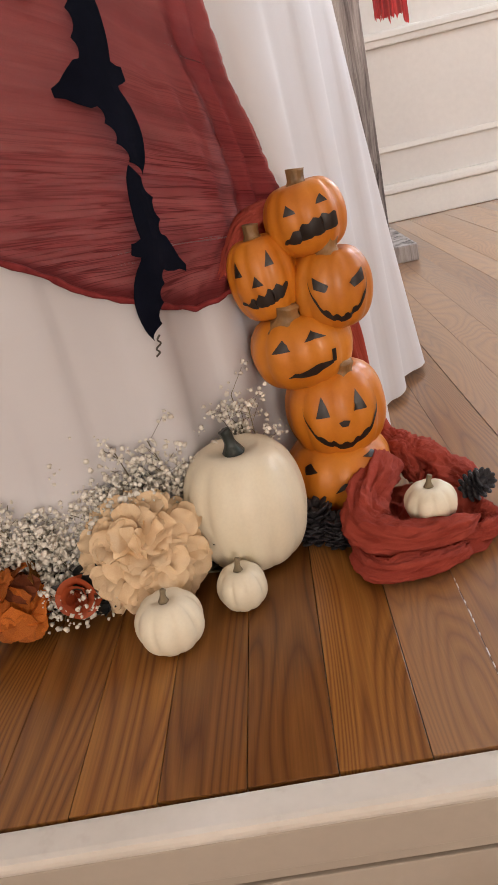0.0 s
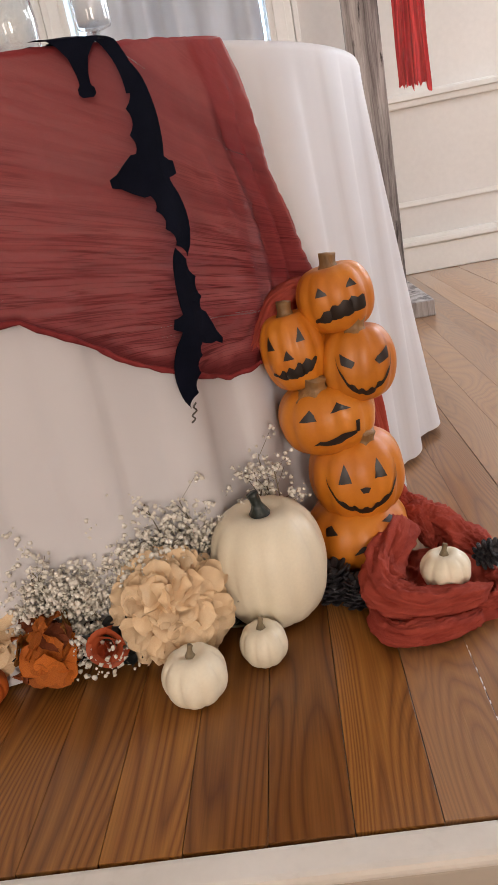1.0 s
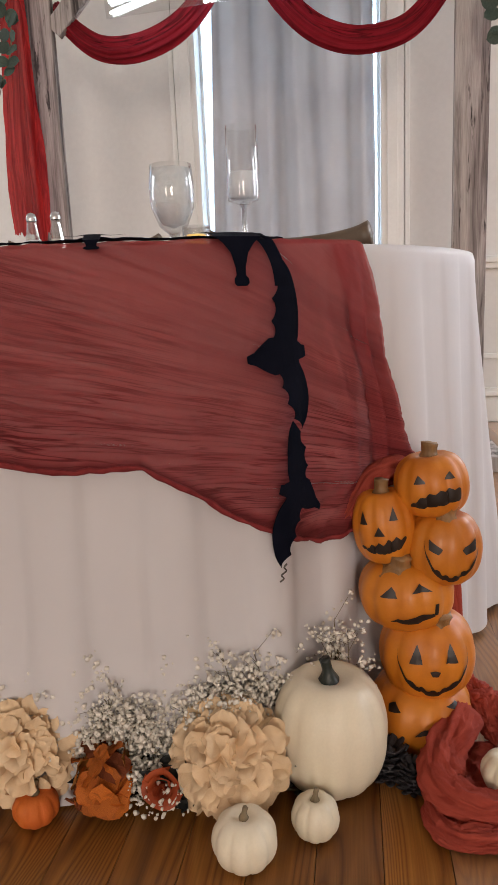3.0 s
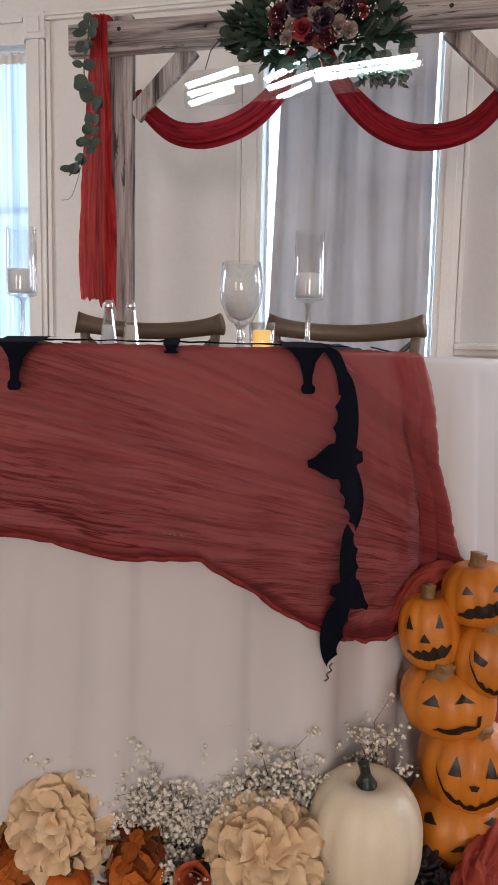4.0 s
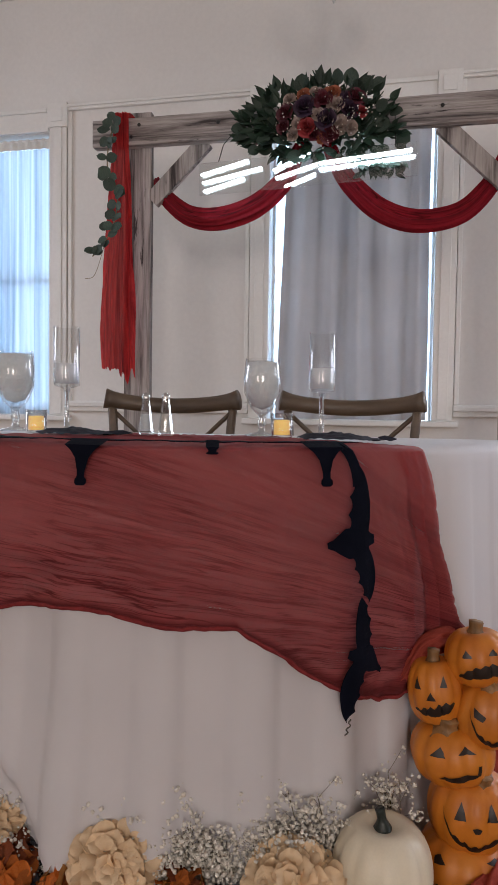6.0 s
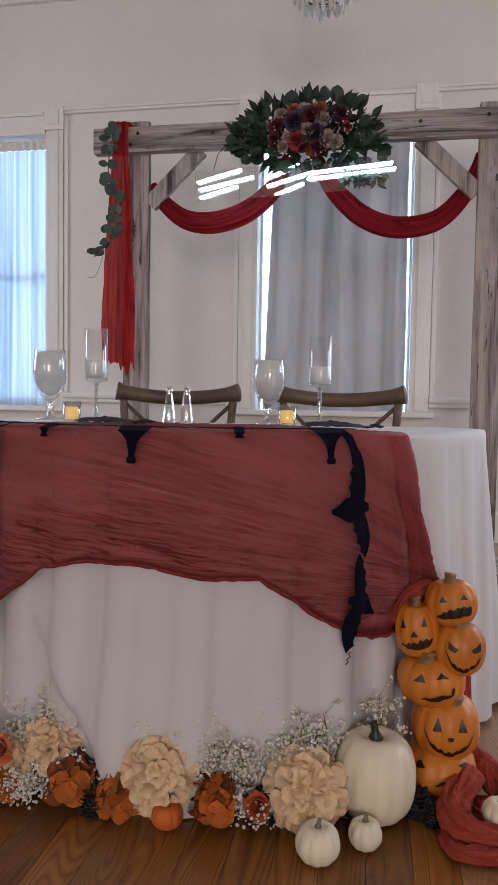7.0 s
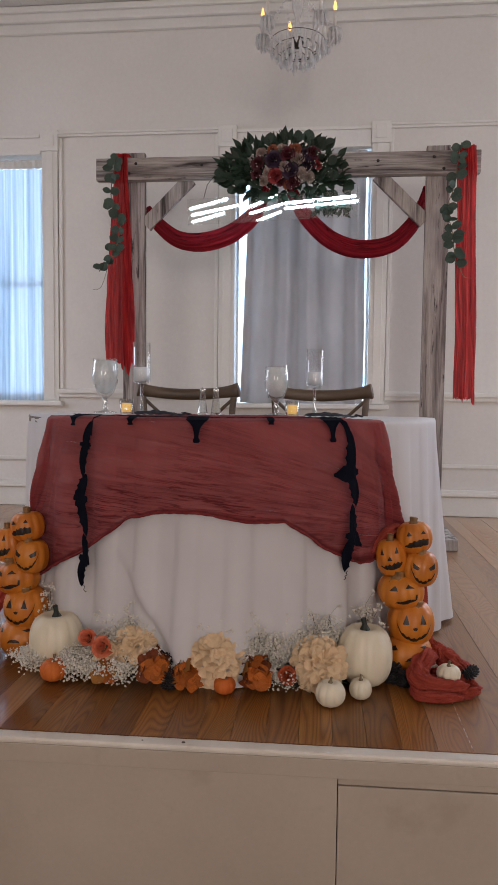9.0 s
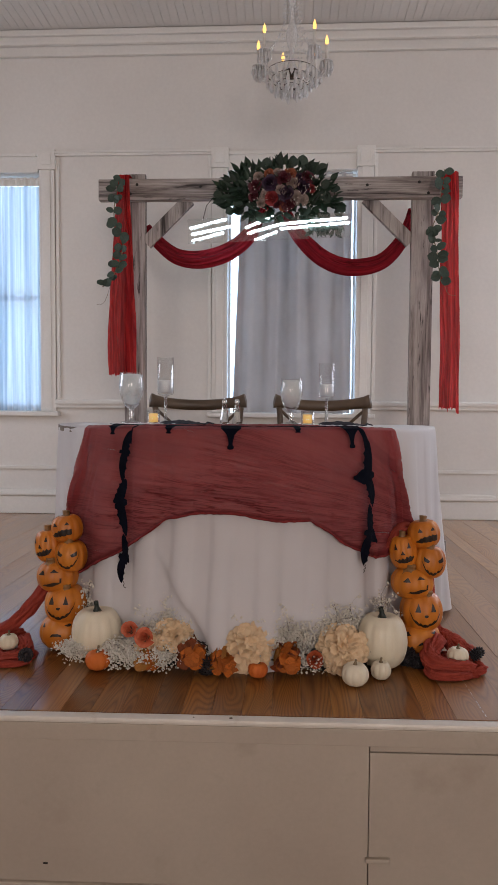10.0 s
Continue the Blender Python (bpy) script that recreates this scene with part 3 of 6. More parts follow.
for n, (a, b) in enumerate(WIN):
    w = thing(f"window_{n + 1}", "tall white double-hung window with plinth-block casing", "window", kind="structure")
    for x0, x1 in ((a - CASE, a), (b, b + CASE)):
        bm = box(x0, x1, WALL_Y - 0.026, WALL_Y - 0.001, SILL + 0.0005, HEAD + 0.02, 0.005)
        box(x0 + 0.03, x1 - 0.03, WALL_Y - 0.034, WALL_Y - 0.0265, SILL + 0.01, HEAD + 0.02, 0.003, bm=bm)
        part("casing", bm, TRIM, w)
        bm = box(x0 - 0.008, x1 + 0.008, WALL_Y - 0.040, WALL_Y - 0.001, HEAD + 0.0205, HEAD + 0.165, 0.005)
        box(x0 + 0.02, x1 - 0.02, WALL_Y - 0.047, WALL_Y - 0.0405, HEAD + 0.05, HEAD + 0.135, 0.004, bm=bm)
        part("corner_block", bm, TRIM, w)
    bm = box(a + 0.0085, b - 0.0085, WALL_Y - 0.026, WALL_Y - 0.001, HEAD + 0.001, HEAD + 0.14, 0.005)
    box(a + 0.0085, b - 0.0085, WALL_Y - 0.045, WALL_Y - 0.0265, HEAD + 0.112, HEAD + 0.135, 0.004, bm=bm)
    part("head_casing", bm, TRIM, w)
    part("window_sill", box(a - CASE - 0.03, b + CASE + 0.03, WALL_Y - 0.065, WALL_Y + 0.03, SILL - 0.034, SILL, 0.008), TRIM, w)
    bm = box(a, a + 0.014, WALL_Y + 0.09, WALL_Y + 0.125, SILL, HEAD)
    box(b - 0.014, b, WALL_Y + 0.09, WALL_Y + 0.125, SILL, HEAD, bm=bm)
    inset = 0.075 if n == 1 else 0.0145
    for z, h in ((SILL, 0.05), (1.608, 0.034), (HEAD - 0.05, 0.05)):
        box(a + inset, b - inset, WALL_Y + 0.10, WALL_Y + 0.125, z, z + h, bm=bm)
    part("window_frame", bm, TRIM, w)
    for z0, z1 in ((SILL + 0.051, 1.607), (1.643, HEAD - 0.051)):
        pane = part("pane", box(a + 0.015, b - 0.015, WALL_Y + 0.105, WALL_Y + 0.109, z0, z1), GLASS, w)
        pane.visible_shadow = False
    bd = tagged(part("backdrop", box(a - 0.3, b + 0.3, WALL_Y + 0.45, WALL_Y + 0.46, SILL - 0.3, HEAD + 0.3), OUTSIDE), "bright blue-white daylight outside the window", "backdrop", kind="structure")


def curtain(name, label, x0, x1, y, z0, z1, material, waves, depth, seed, slant=0.0):
    def f(u, v):
        x = x0 + u * (x1 - x0)
        sway = wob(u * 5 + seed, v * 1.3) * 0.6
        x += slant * (1 - u) ** 3 * (1 - v)
        return Vector((x + 0.012 * wob(u * 9, v * 2, seed), y + depth * math.sin(u * waves * 2 * math.pi + sway * 2) * (0.6 + 0.4 * v) + depth * wob(u * 14 + seed, v * 0.8), z1 + (z0 - z1) * v))

    t = thing(name, label, "curtain")
    part("fabric", sheet(120, 10, f), material, t, smooth=True)
    return t


for n, (a, b) in enumerate((WIN[0], WIN[2])):
    t = curtain("sheer_curtain", "thin white sheer curtain gathered on a rod", a + 0.01, b - 0.01, WALL_Y + 0.05, SILL + 0.004, HEAD - 0.075, SHEER, 17, 0.010, 3.0 + n)
    def header(u, v, a=a, b=b):
        return Vector((a + 0.012 + u * (b - a - 0.024), WALL_Y + 0.045 + 0.008 * math.sin(u * 17 * 6.283), HEAD - 0.012 - 0.062 * v))
    part("gathered_heading", sheet(120, 3, header), SLEEVE, t, "cream gathered curtain heading", smooth=True)
    part("rod", tube([(a + 0.004, WALL_Y + 0.05, HEAD - 0.02), (b - 0.004, WALL_Y + 0.05, HEAD - 0.02)], 0.006), TRIM, t)
t = curtain("blackout_drape", "grey lined drape closed over the window, light leaking at its sides", WIN[1][0] + 0.036, WIN[1][1] - 0.030, WALL_Y + 0.035, SILL + 0.003, HEAD - 0.002, DRAPE, 5.0, 0.030, 8.0, 0.065)
part("rod", tube([(WIN[1][0] + 0.004, WALL_Y + 0.035, HEAD - 0.02), (WIN[1][1] - 0.004, WALL_Y + 0.035, HEAD - 0.02)], 0.007), TRIM, t)

# ---- stage front ----
st = thing("stage_front", "cream painted stage front with a hatch and base moulding", "stage", pose(0.3, EDGE, 0, 0, 0, 1.0) @ pose(-0.3, -EDGE, 0), kind="structure")
bm = box(X0, X1, EDGE - 0.037, EDGE - 0.0015, -0.016, 0.0, 0.006)
part("nosing", bm, NOSING, st, "scuffed white-painted nosing edge")
# fascia drawn in the darker shade colour below the brighter nosing strip
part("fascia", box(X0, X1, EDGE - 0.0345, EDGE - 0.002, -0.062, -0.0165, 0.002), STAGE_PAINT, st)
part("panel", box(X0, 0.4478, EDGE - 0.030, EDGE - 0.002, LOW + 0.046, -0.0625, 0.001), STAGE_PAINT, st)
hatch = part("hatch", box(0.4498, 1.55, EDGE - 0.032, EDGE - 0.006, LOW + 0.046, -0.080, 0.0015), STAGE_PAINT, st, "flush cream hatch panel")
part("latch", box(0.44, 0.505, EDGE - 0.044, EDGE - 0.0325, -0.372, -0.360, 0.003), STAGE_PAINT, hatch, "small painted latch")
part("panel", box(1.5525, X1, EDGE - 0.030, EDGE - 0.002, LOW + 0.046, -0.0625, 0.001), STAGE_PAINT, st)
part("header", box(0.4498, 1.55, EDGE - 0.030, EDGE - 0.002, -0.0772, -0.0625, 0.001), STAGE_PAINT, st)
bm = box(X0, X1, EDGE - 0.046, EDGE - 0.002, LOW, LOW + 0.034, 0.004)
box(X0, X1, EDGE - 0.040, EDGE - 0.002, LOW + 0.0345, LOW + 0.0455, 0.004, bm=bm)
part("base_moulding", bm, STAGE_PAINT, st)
for x, w in ((0.085, 0.005), (-0.014, 0.0025)):
    own = lathe([(0, 0.0002), (w, 0.0002), (w * 0.8, 0.0008), (0, 0.0008)], 9, centre=(x, EDGE - 0.022, 0.0))
    for v in own.verts:
        v.co.x += 0.4 * w * wob(v.co.y * 300, x * 50)
    part("paint_chip", own, CHAIR_WOOD, st, "bare wood where paint chipped off")
part("knot", box(-0.416, -0.404, EDGE - 0.0315, EDGE - 0.0303, -0.407, -0.402), FACE, st, "dark nail mark")

# ---- table ----
CX, CY, RT, TABLE = 0.055, 1.81, 0.762, 0.747
tb = thing("half_round_table", "half-round banquet table hidden under a white cloth", "table")


def half_disc(r, z0, z1):
    own = bmesh.new()
    for z in (z0, z1):
        own.faces.new([own.verts.new((CX + r * math.sin(a), CY - r * math.cos(a), z)) for a in np.radians(np.linspace(-80, 80, 49))])
    own.verts.ensure_lookup_table()
    n = len(own.verts) // 2
    for k in range(n):
        own.faces.new((own.verts[k], own.verts[(k + 1) % n], own.verts[n + (k + 1) % n], own.verts[n + k]))
    bmesh.ops.recalc_face_normals(own, faces=own.faces[:])
    return own


part("tabletop", half_disc(RT - 0.004, TABLE - 0.022, TABLE - 0.003), CHAIR_WOOD, tb)
for x, y in ((CX - 0.55, CY - 0.2), (CX + 0.55, CY - 0.2), (CX - 0.3, CY - 0.5), (CX + 0.3, CY - 0.5)):
    part("leg", tube([(x, y, 0.0), (x, y, TABLE - 0.0225)], 0.015, 10), PEWTER, tb)

# outline of the table seen from above: an arc and a straight back with rounded corners
OUT = [(CX + RT * math.sin(a) * (0.982 if a < 0 else 1.0), CY - RT * math.cos(a)) for a in np.radians(np.linspace(-80, 80, 87))]
OUT += [(CX + RT - 0.013, CY - 0.070), (CX + RT - 0.035, CY - 0.015)]
OUT += [(x, CY) for x in np.linspace(CX + RT - 0.06, CX - RT + 0.074, 40)] + [(CX - RT + 0.049, CY - 0.015), (CX - RT + 0.027, CY - 0.070)]
_seg = np.array(OUT + OUT[:1])
_len = np.r_[0, np.cumsum(np.hypot(*np.diff(_seg, axis=0).T))]


def outline(u):
    """Place and outward direction on the table's edge, u from 0 to 1 all round."""
    s = (u % 1.0) * _len[-1]
    x, y = np.interp(s, _len, _seg[:, 0]), np.interp(s, _len, _seg[:, 1])
    e = 0.02
    xa, ya = np.interp((s - e) % _len[-1], _len, _seg[:, 0]), np.interp((s - e) % _len[-1], _len, _seg[:, 1])
    xb, yb = np.interp((s + e) % _len[-1], _len, _seg[:, 0]), np.interp((s + e) % _len[-1], _len, _seg[:, 1])
    d = Vector((xb - xa, yb - ya, 0)).normalized()
    return Vector((x, y, 0)), Vector((d.y, -d.x, 0))


ARC = _len[86] / _len[-1]


def u_of(deg):
    """Outline parameter of an angle on the front arc, 0 straight ahead, positive to +x."""
    return float(np.interp(deg, np.linspace(-80, 80, 87), _len[:87])) / _len[-1]


def hang(u, drop):
    """How far the cloth stands out from the table's edge, drop metres below the top."""
    v = min(max(drop / TABLE, 0.0), 1.0)
    s = u * _len[-1]
    wave = math.sin(s * 44 + 2.6 * wob(s * 2.0, 3.1) + 0.8 * v)
    folds = 0.62 * (abs(wave) ** 0.6 * (1 if wave > 0 else -0.5)) + 1.45 * wob(s * 5.5, v * 0.5, 7.7) + 0.4 * wob(s * 13, v * 0.8, 1.2)
    corner = math.exp(-(((s - _len[87]) / 0.10) ** 2)) + math.exp(-(((_len[-1] - 0.03 - s) / 0.10) ** 2))
    back = 0.4 if u > ARC + 0.03 and u < 0.97 else 1.0
    return 0.006 + 0.024 * v + (0.024 * folds * v ** 0.6 + 0.065 * corner * v ** 1.3) * back


def cloth_point(u, v):
    if v < 0.10:
        p, n = outline(u)
        k = v / 0.10
        c = Vector((CX, CY - 0.25, 0))
        q = c + (p - c) * (0.2 + 0.8 * k)
        return Vector((q.x, q.y, TABLE + 0.0005 * wob(q.x * 9, q.y * 9)))
    drop = (v - 0.10) / 0.90
    p, n = outline(u)
    if drop < 0.02:
        a = drop / 0.02 * math.pi / 2
        q = p + n * 0.006 * math.sin(a)
        return Vector((q.x, q.y, TABLE - 0.006 * (1 - math.cos(a))))
    z = TABLE - 0.006 - (TABLE - 0.006 - 0.004) * (drop - 0.02) / 0.98
    lift = 0.0
    s = u * _len[-1]
    lift = 0.012 * math.exp(-(((s - _len[84]) / 0.11) ** 2)) * max(0.0, 1 - z / 0.25)
    q = p + n * hang(u, TABLE - z)
    if u < ARC and z < 0.40:
        over = u / ARC * 160 - 80 + 16 - (0.28 - z) * 50
        lap = min(1.0, max(0.0, over / 1.6)) * math.exp(-((max(0.0, over - 2) / 12) ** 2)) * min(1.0, (0.40 - z) / 0.2)
        q += n * 0.024 * lap
    return Vector((q.x, q.y, z + lift))


cl = thing("tablecloth", "white floor-length polyester tablecloth with soft vertical folds", "tablecloth")
part("fabric", sheet(560, 48, cloth_point, closed=True), LINEN, cl, smooth=True)

# ---- rust gauze over the table front ----
HEM = [(-66, 0.02), (-60, 0.06), (-52.6, 0.156), (-40, 0.262), (-26.8, 0.353), (-21, 0.406), (-15, 0.467), (-7.5, 0.488), (0, 0.492), (6.4, 0.475), (11.7, 0.465), (17.8, 0.467), (22.8, 0.425), (27.5, 0.380), (31.5, 0.352), (36, 0.328), (41, 0.340), (44, 0.40), (46.4, 0.42), (52, 0.43)]


def gauze_angle(u, z):
    left = steps(z, [(0.0, -64), (0.16, -59), (0.45, -50), (0.60, -45), (0.757, -41.5)])
    right = steps(z, [(0.33, 43), (0.42, 49), (0.757, 42.6)])
    return left + (right - left) * u


def pull(x, y, z):
    """Where a place on the runner lies across and along the creases that run to the corner where it is tied."""
    r = math.hypot(x - CX, y - CY)
    a = math.atan2(x - CX, CY - y)
    dx = max(0.0, 1.012 - a) * RT
    dz = z + (max(0.0, RT - r) if z > TABLE - 0.01 else 0.0) - 0.36
    return dz / (0.75 * (1 - math.exp(-dx / 0.75)) + 0.07), a * RT


def fanned(bm):
    """Adds the UV layer that the runner's creases follow."""
    fan = bm.loops.layers.uv.new("Fan")
    for fc in bm.faces:
        for lp in fc.loops:
            lp[fan].uv = pull(*lp.vert.co)
    return bm


def gauze_point(u, v):
    if v < 0.22:
        k = v / 0.22
        a = gauze_angle(u, TABLE)
        p, n = outline(u_of(a))
        q = p - n * (0.52 * (1 - k) * (1.0 + 0.15 * wob(a * 0.2))) + n * 0.010 * k
        return Vector((q.x, q.y, TABLE + 0.004 + 0.004 * abs(wob(q.x * 30, q.y * 60))))
    k = (v - 0.22) / 0.78
    a = gauze_angle(u, TABLE)
    z = TABLE
    for _ in range(4):
        soft_hem = sum(steps(a + d, HEM) for d in (-9, -6, -3, 0, 3, 6, 9)) / 7
        hem = soft_hem + (steps(a, HEM) - soft_hem) * k ** 5
        z = TABLE + 0.002 - (TABLE - hem) * k
        a = gauze_angle(u, z)
    p, n = outline(u_of(a))
    drop = TABLE - z
    th, far = pull(p.x, p.y, z)
    crinkle = 0.0028 * wob(th * 20, far * 3.0) + 0.0022 * wob(th * 46, far * 4.5, 3.0) * (0.3 + 0.7 * k) - 0.0020 * k * abs(wob(th * 80, far * 5, 8.0))
    soft = 0.006 * wob(a * 0.10, k * 2, 4.0)
    near = min(u, 1 - u)
    gather = 0.014 * math.exp(-((k - 1.0) / 0.035) ** 2) + (0.006 + 0.008 * math.sin(near * 260 + 4 * wob(k * 3, near * 9, 3.0))) * math.exp(-(near / 0.07) ** 2)
    q = p + n * (hang(u_of(a), drop) * 0.92 + 0.013 + (crinkle + soft) * min(1, k * 4) + gather * min(1.0, k * 3))
    return Vector((q.x, q.y, z + 0.002 * wob(a * 0.8, 9.0)))


gz = thing("gauze_runner", "rust-red crinkled gauze runner swagged over the table front", "table runner")
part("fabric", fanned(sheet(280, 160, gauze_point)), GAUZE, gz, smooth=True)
for lo, hi in ((0.950, 0.999), (0.001, 0.045)):
    def doubled(u, v, lo=lo, hi=hi):
        p = gauze_point(lo + (hi - lo) * u + 0.006 * wob(v * 4, lo), 0.23 + 0.765 * v)
        d = Vector((p.x - CX, p.y - CY, 0)).normalized()
        return p + d * (0.003 + 0.003 * wob(u * 6, v * 5, 2.0))
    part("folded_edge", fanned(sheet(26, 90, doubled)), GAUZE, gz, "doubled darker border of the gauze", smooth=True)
hem_pts = [gauze_point(u, 1.0) for u in np.linspace(0.0, 1.0, 160)]
part("rolled_hem", tube(hem_pts, lambda s: 0.0042 + 0.0024 * wob(s * 60, 2.0), 7, flat=0.8), GAUZE_HEM, gz, "dark rolled hem", smooth=True)


def cloth_rope(name, label, pts, r0, r1, seed, n=70, segs=28):
    """A loose twist of gauze along a line, with deep folds."""
    line = curve_through(pts, n)
    t = thing(name, label, "cloth")

    def f(u, v):
        i = min(int(u * n), n - 1)
        c = line[i].lerp(line[i + 1], u * n - i)
        d = (line[i + 1] - line[i]).normalized()
        s = d.cross(Vector((0, 1, 0.2))).normalized()
        w = d.cross(s)
        a = 2 * math.pi * v
        r = (r0 + (r1 - r0) * u) * min(1.0, 0.35 + 5 * u) * (1 + 0.22 * math.sin(6 * a + 9 * u + seed + 2 * wob(u * 3, seed)) + 0.45 * wob(math.cos(a) * 2 + u * 5, math.sin(a) * 2, seed) - 0.3 * abs(wob(math.cos(a) * 4, math.sin(a) * 4, u * 4)))
        return c + s * r * math.cos(a) + w * r * math.sin(a)

    part("fabric", sheet(n, segs, f), GAUZE_PILE, t, smooth=True)
    return t


cloth_rope("gauze_tail", "twisted rust gauze tail hanging behind the pumpkins", [(0.556, 1.190, 0.352), (0.582, 1.212, 0.382), (0.606, 1.232, 0.408), (0.640, 1.255, 0.412), (0.680, 1.285, 0.37), (0.705, 1.285, 0.25), (0.720, 1.268, 0.12), (0.735, 1.23, 0.05)], 0.015, 0.022, 2.0)
cloth_rope("gauze_tail", "twisted rust gauze tail falling from the table to the floor", [(-0.585, 1.31, 0.24), (-0.635, 1.275, 0.15), (-0.70, 1.20, 0.075), (-0.77, 1.13, 0.03)], 0.018, 0.026, 5.0)


def gauze_nest(label, at, rolls, rx, ry, seed):
    """Gauze heaped on the floor: a low crumpled spread under thick rolls of cloth that curl round a hollow."""
    t = thing("gauze_heap", label, "cloth", at)

    def f(u, v):
        a = 2 * math.pi * u
        ca, sa = math.cos(a), math.sin(a)
        edge = 1 + 0.16 * wob(ca * 1.5, sa * 1.5, seed) + 0.07 * wob(ca * 5, sa * 5, seed)
        x, y = ca * v, sa * v
        z = 0.026 * (1 - v ** 4) + 0.022 * wob(x * 2.2, y * 2.2, seed) - 0.020 * abs(wob(x * 4 + y, y * 3, seed + 3)) * (1 - v ** 3) + 0.004 * wob(x * 11, y * 11, seed)
        return Vector((rx * edge * x, ry * edge * y, max(0.002, z * (1 - v ** 6) + 0.003)))

    part("spread", sheet(150, 40, f, closed=True), GAUZE_PILE, t, smooth=True)
    for k, (pts, r0, r1, r2) in enumerate(rolls):
        n = 90
        line = curve_through(pts, n)

        def roll(u, v, line=line, k=k, r0=r0, r1=r1, r2=r2):
            i = min(int(u * n), n - 1)
            c = line[i].lerp(line[i + 1], u * n - i)
            d = (line[i + 1] - line[i]).normalized()
            side = d.cross(Vector((0, 0, 1))).normalized()
            up = side.cross(d)
            a = 2 * math.pi * v
            ca, sa = math.cos(a), math.sin(a)
            body = (r0 + (r1 - r0) * min(1, 2 * u)) if u < 0.5 else (r1 + (r2 - r1) * (2 * u - 1))
            body *= min(1.0, 0.15 + 7 * u, 0.15 + 7 * (1 - u))
            g = 1 + 0.40 * wob(ca * 1.4, sa * 1.4, u * 5 + seed + k) - 0.42 * abs(wob(ca * 2.6 + u * 2, sa * 2.6, u * 4 + k)) - 0.30 * abs(wob(ca * 5, sa * 5 + u * 4, u * 9 + seed)) - 0.16 * abs(wob(ca * 10, sa * 10, u * 22 + seed)) + 0.05 * wob(ca * 16, sa * 16, u * 40)
            q = c + side * body * g * ca * 1.15 + up * body * g * sa
            return Vector((q.x, q.y, max(0.002 + 0.002 * (1 + ca), q.z)))

        part("fold", sheet(n * 2, 64, roll), GAUZE_PILE, t, smooth=True)
    return t


NEST = [([(-0.036, 0.120, 0.070), (-0.046, 0.050, 0.066), (-0.070, 0.000, 0.052), (-0.070, -0.045, 0.036), (-0.030, -0.076, 0.032), (0.022, -0.066, 0.032), (0.062, -0.040, 0.030)], 0.030, 0.028, 0.016),
        ([(-0.086, -0.022, 0.016), (-0.086, -0.072, 0.014), (-0.064, -0.104, 0.013), (-0.020, -0.104, 0.014), (0.018, -0.086, 0.013), (0.040, -0.066, 0.010)], 0.014, 0.018, 0.012),
        ([(-0.026, 0.140, 0.068), (0.010, 0.116, 0.052), (0.046, 0.082, 0.040), (0.070, 0.040, 0.028), (0.074, 0.006, 0.018)], 0.026, 0.030, 0.014),
        ([(0.062, -0.008, 0.022), (0.082, -0.028, 0.018), (0.068, -0.052, 0.016), (0.030, -0.062, 0.014)], 0.012, 0.014, 0.010),
        ([(-0.010, 0.160, 0.080), (-0.002, 0.110, 0.060), (0.010, 0.060, 0.032)], 0.018, 0.018, 0.012)]
gauze_nest("heaped rust gauze on the floor beside the pumpkin stack", pose(0.757, 1.082, 0), NEST, 0.088, 0.100, 2.0)
LOW_NEST = [([(-x * 1.15, y * 0.85, z * 0.62) for x, y, z in pts], a * 0.8, b * 0.8, c * 0.8) for pts, a, b, c in NEST]
gauze_nest("heaped rust gauze on the floor, trailing from the table", pose(-0.690, 1.085, 0), LOW_NEST, 0.110, 0.088, 7.0)

# ---- bat garland ----
def bat_wing():
    """Half of a bat's outline, from the belly out to the wing tip and back to the ear."""
    spikes = [(0.16, -0.20), (0.38, -0.17), (0.62, -0.13), (0.84, -0.05), (1.0, 0.07)]
    out = []
    for (xa, ya), (xb, yb) in zip(spikes, spikes[1:]):
        for k in range(5):
            s = k / 5
            out.append((xa + (xb - xa) * s, ya + (yb - ya) * s + 0.050 * math.sin(math.pi * s) ** 0.8))
    top = curve_through([(1.0, 0.07, 0), (0.86, 0.150, 0), (0.60, 0.200, 0), (0.32, 0.185, 0), (0.14, 0.14, 0)], 12)
    return out + [(p.x, p.y) for p in top] + [(0.10, 0.14), (0.09, 0.20), (0.075, 0.245), (0.05, 0.20), (0.0, 0.19)]


BAT = bat_wing()


